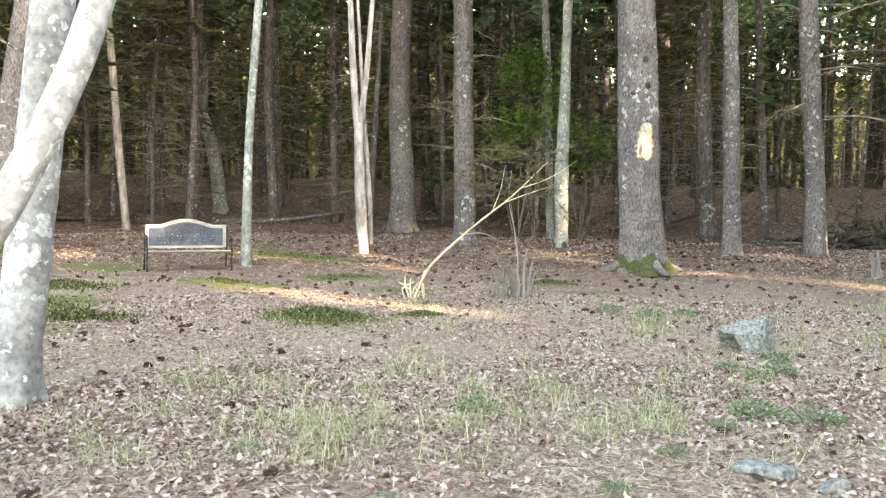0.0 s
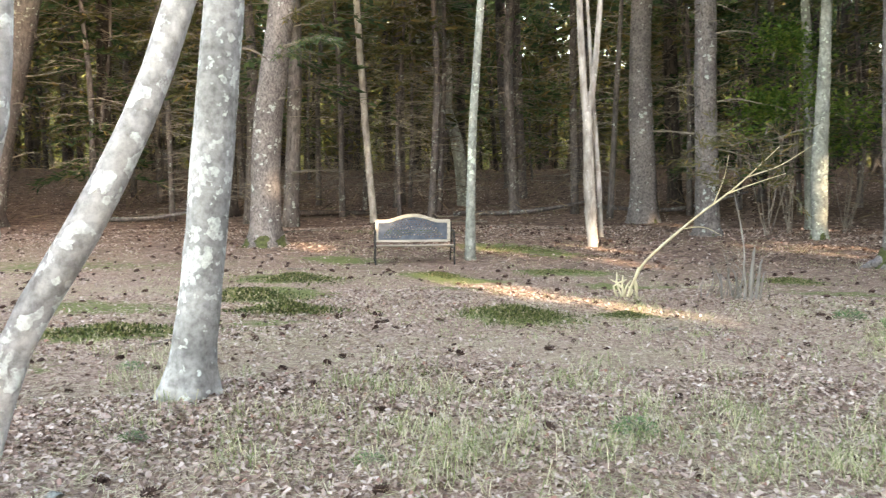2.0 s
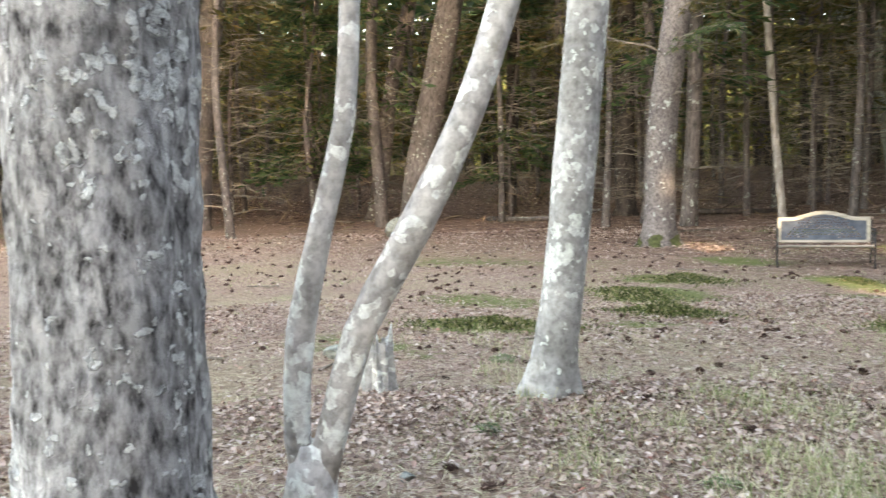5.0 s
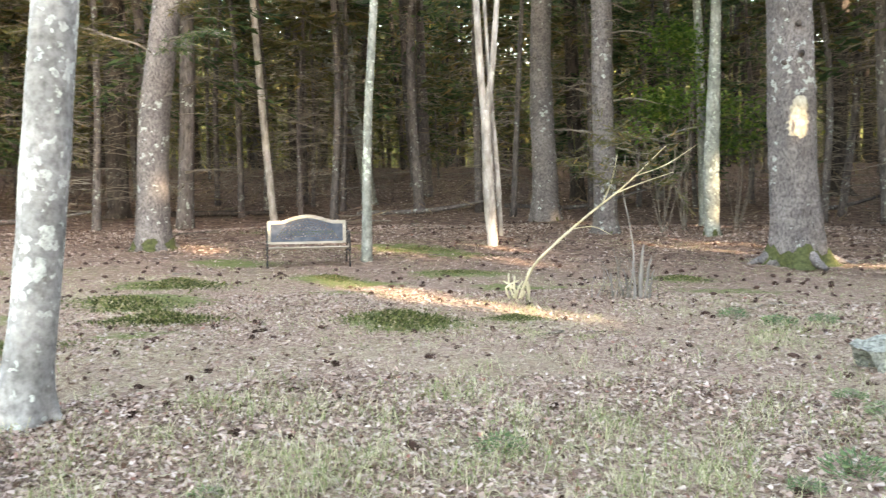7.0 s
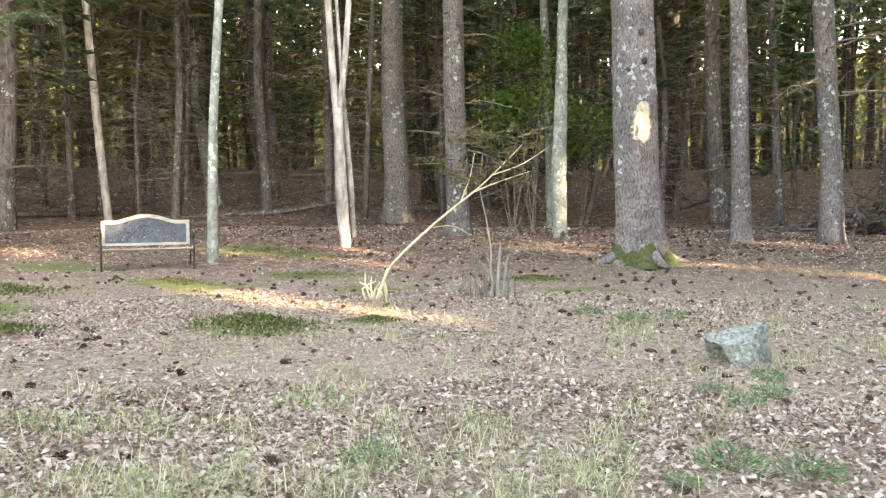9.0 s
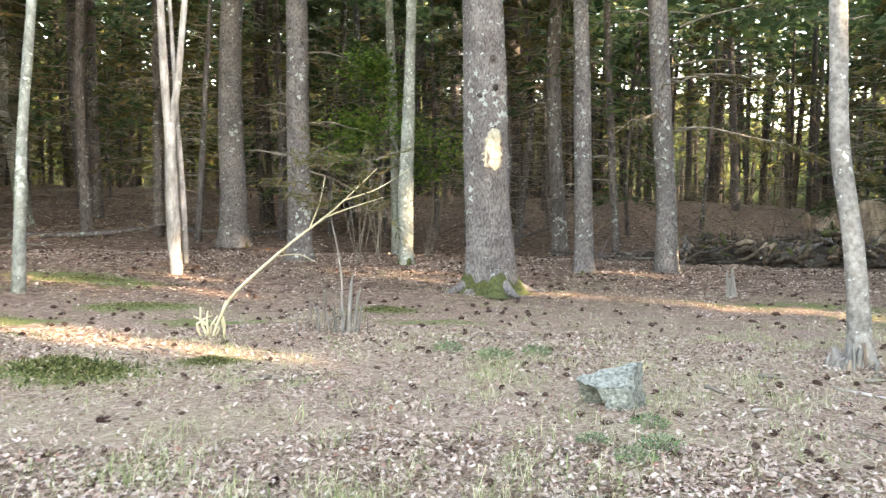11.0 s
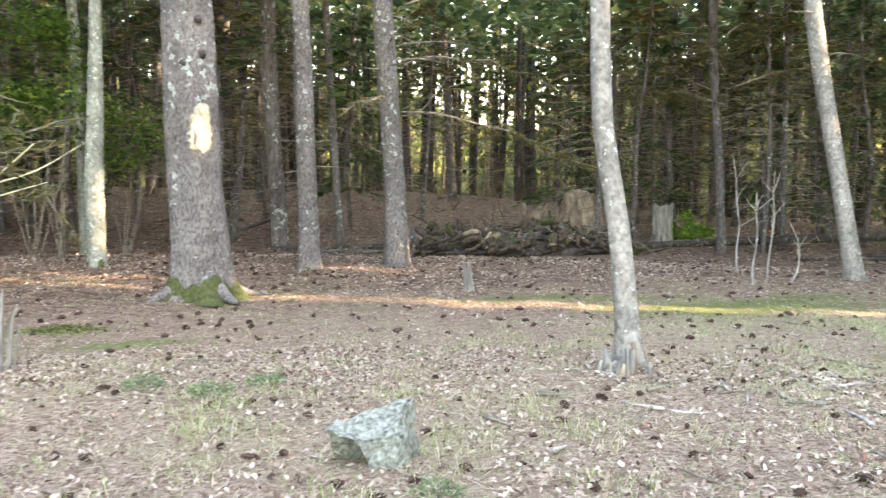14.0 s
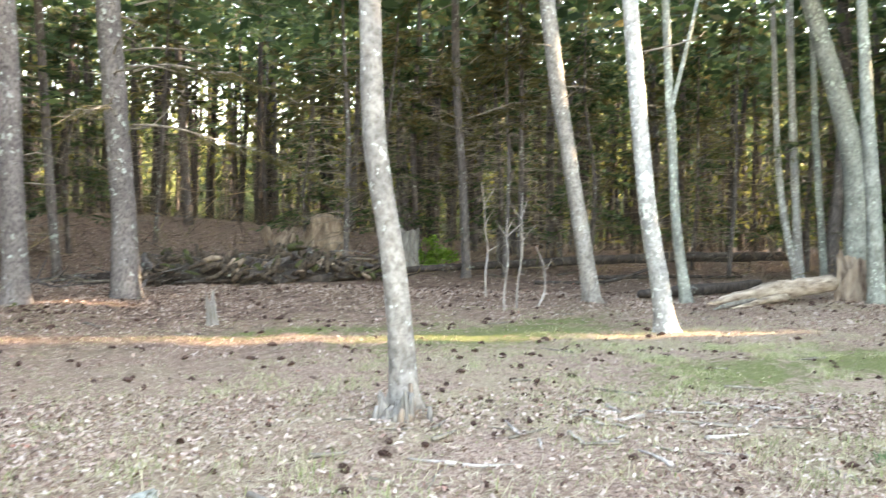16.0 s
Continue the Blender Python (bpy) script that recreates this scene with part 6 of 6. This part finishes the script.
for k, (x, y, s) in enumerate(((0.19, 4.85, 0.15), (1.75, 4.8, 0.19), (2.05, 4.72, 0.17), (1.5, 4.6, 0.1), (-0.9, 4.0, 0.09), (2.35, 6.0, 0.15), (2.15, 5.85, 0.13), (2.5, 6.5, 0.14), (2.1, 8.9, 0.18), (1.75, 9.3, 0.17), (2.5, 9.0, 0.16),
                               (-2.2, 4.0, 0.09), (1.1, 4.1, 0.09), (-0.2, 3.5, 0.08), (0.75, 3.6, 0.08), (6.3, 5.6, 0.13), (7.0, 5.5, 0.12), (-3.3, 5.3, 0.11), (4.2, 5.2, 0.1), (2.05, 6.2, 0.12))):
    weed(x, y, s, 90 + k)


# ---- cones and twigs ----
CONE = plain("dark_cone_scales", (0.02, 0.011, 0.009), (0.11, 0.06, 0.045), 40, rough=0.8)


def cone_mesh(seed, open_scales):
    rng = np.random.default_rng(seed)
    v, f = tube([(-0.5, 0, 0, 0.10), (-0.2, 0, 0, 0.17), (0.2, 0, 0, 0.14), (0.5, 0, 0, 0.04)], 6, 0.4)
    v, f = v.tolist(), list(f)
    for ring in range(8):
        x = -0.46 + 0.125 * ring
        r = 0.14 + 0.08 * math.sin(math.pi * (ring + 1.2) / 9.5)
        for k in range(7):
            a = 6.283 * (k + 0.5 * (ring % 2)) / 7 + rng.normal(0, 0.08)
            o = np.array([0, math.cos(a), math.sin(a)])
            s = np.array([0, -math.sin(a), math.cos(a)]) * 0.085
            p = np.array([x, 0, 0])
            i = len(v)
            v += [tuple(p + o * r * 0.6), tuple(p + o * r + s + [0.05, 0, 0]), tuple(p + o * r * (1.2 + open_scales) + [0.13, 0, 0]), tuple(p + o * r - s + [0.05, 0, 0])]
            f.append((i, i + 1, i + 2, i + 3))
    ob = link("pine_cone", v, f, CONE, None, False)
    me = ob.data
    bpy.data.objects.remove(ob)
    return me


def cones():
    rng = np.random.default_rng(41)
    kinds = [cone_mesh(1, 0.3), cone_mesh(2, 0.6), cone_mesh(3, 0.1)]
    x, y, d = spread(rng, 900, 2.0, 13.0, -62, 72, 0.75)
    keep = rng.random(900) < 0.12 + 0.75 * patchy(x, y, 0.8, 5)
    x, y = x[keep][:295], y[keep][:295]
    x[:3], y[:3] = (3.05, 4.0, 2.2), (5.55, 5.9, 6.9)
    for k, (a, b) in enumerate(zip(x, y)):
        s = rng.uniform(0.045, 0.08)
        ob = new("pine_cone", kinds[k % 3])
        ob.matrix_world = Matrix.LocRotScale((a, b, gz(a, b) + 0.2 * s), Euler((rng.uniform(0, 6), rng.normal(0, 0.12), rng.uniform(0, 6.3))), (s, s * 1.1, s * 1.1))
        tagged(ob, "dark brown pine cone lying on the forest floor", "pine cone", "pine cones on the floor")

    # the many more that lie too close together to count
    x, y, d = spread(rng, 5200, 5.0, 21.0, -75, 78, 0.75)
    keep = rng.random(5200) < 0.05 + 0.75 * patchy(x, y, 2.6, 3) * patchy(x, y, 0.8, 5)
    x, y = x[keep], y[keep]
    n = len(x)
    v, f = tube([(-0.55, 0, 0, 0.08), (-0.2, 0, 0, 0.24), (0.2, 0, 0.05, 0.20), (0.55, 0, 0, 0.05)], 5, 0.6, 0.35, cap=False)
    t = turns(rng.uniform(0, 6.3, n), rng.normal(0, 0.2, n), rng.normal(0, 0.2, n))
    ob = scatter("scattered_cones", v, f, np.stack([x, y, ground_z(x, y) + 0.015], 1), t, rng.uniform(0.03, 0.08, n) * (1 + 0.5 * step(8, 16, np.hypot(x, y))), CONE)
    tagged(ob, "dark cones and bark bits scattered over the floor", "pine cones", kind="stuff")


cones()


def twigs():
    rng = np.random.default_rng(43)
    spots = [(rng.normal(5.9, 0.9), rng.normal(7.2, 0.7), 0.35) for _ in range(46)] + [(rng.normal(3.9, 0.6), rng.normal(5.4, 0.5), 0.4) for _ in range(14)]
    x, y, d = spread(rng, 70, 2.5, 18)
    spots += [(a, b, 0.5) for a, b in zip(x, y)]
    x, y, d = spread(rng, 40, 17, 27, -60, 60)
    spots += [(a, b, 1.6) for a, b in zip(x, y)]
    for k, (a, b, ln) in enumerate(spots):
        ln = ln * rng.uniform(0.4, 1.1)
        az = rng.uniform(0, 6.3)
        r = rng.uniform(0.005, 0.012) * (1 + 0.8 * (ln > 0.9))
        pts = []
        for s in (-0.5, -0.15, 0.2, 0.5):
            px, py = s * ln * math.cos(az) + rng.normal(0, 0.03 * ln), s * ln * math.sin(az) + rng.normal(0, 0.03 * ln)
            pts.append((px, py, gz(a + px, b + py) - gz(a, b) + r + 0.008, r * (1.1 - s)))
        pieces = [tube(pts, 6, 0.12, 0.08, seed=k)]
        if k % 3 == 0:
            p = pts[2]
            q = az + rng.choice([-1, 1]) * 0.7
            pieces.append(tube([(p[0], p[1], p[2], r * 0.7), (p[0] + 0.35 * ln * math.cos(q), p[1] + 0.35 * ln * math.sin(q), p[2] + 0.04 * ln, r * 0.3)], 5, 0.12))
        pale = k < 46 and k % 2
        ob = link("twig", *joined(pieces), DEAD_BARK if pale else TWIG)
        ob.matrix_world = pose(a, b, gz(a, b))
        tagged(ob, "pale dry broken twig on the ground" if pale else "dark dry twig lying on the ground", "twig", "twigs on the floor")


twigs()
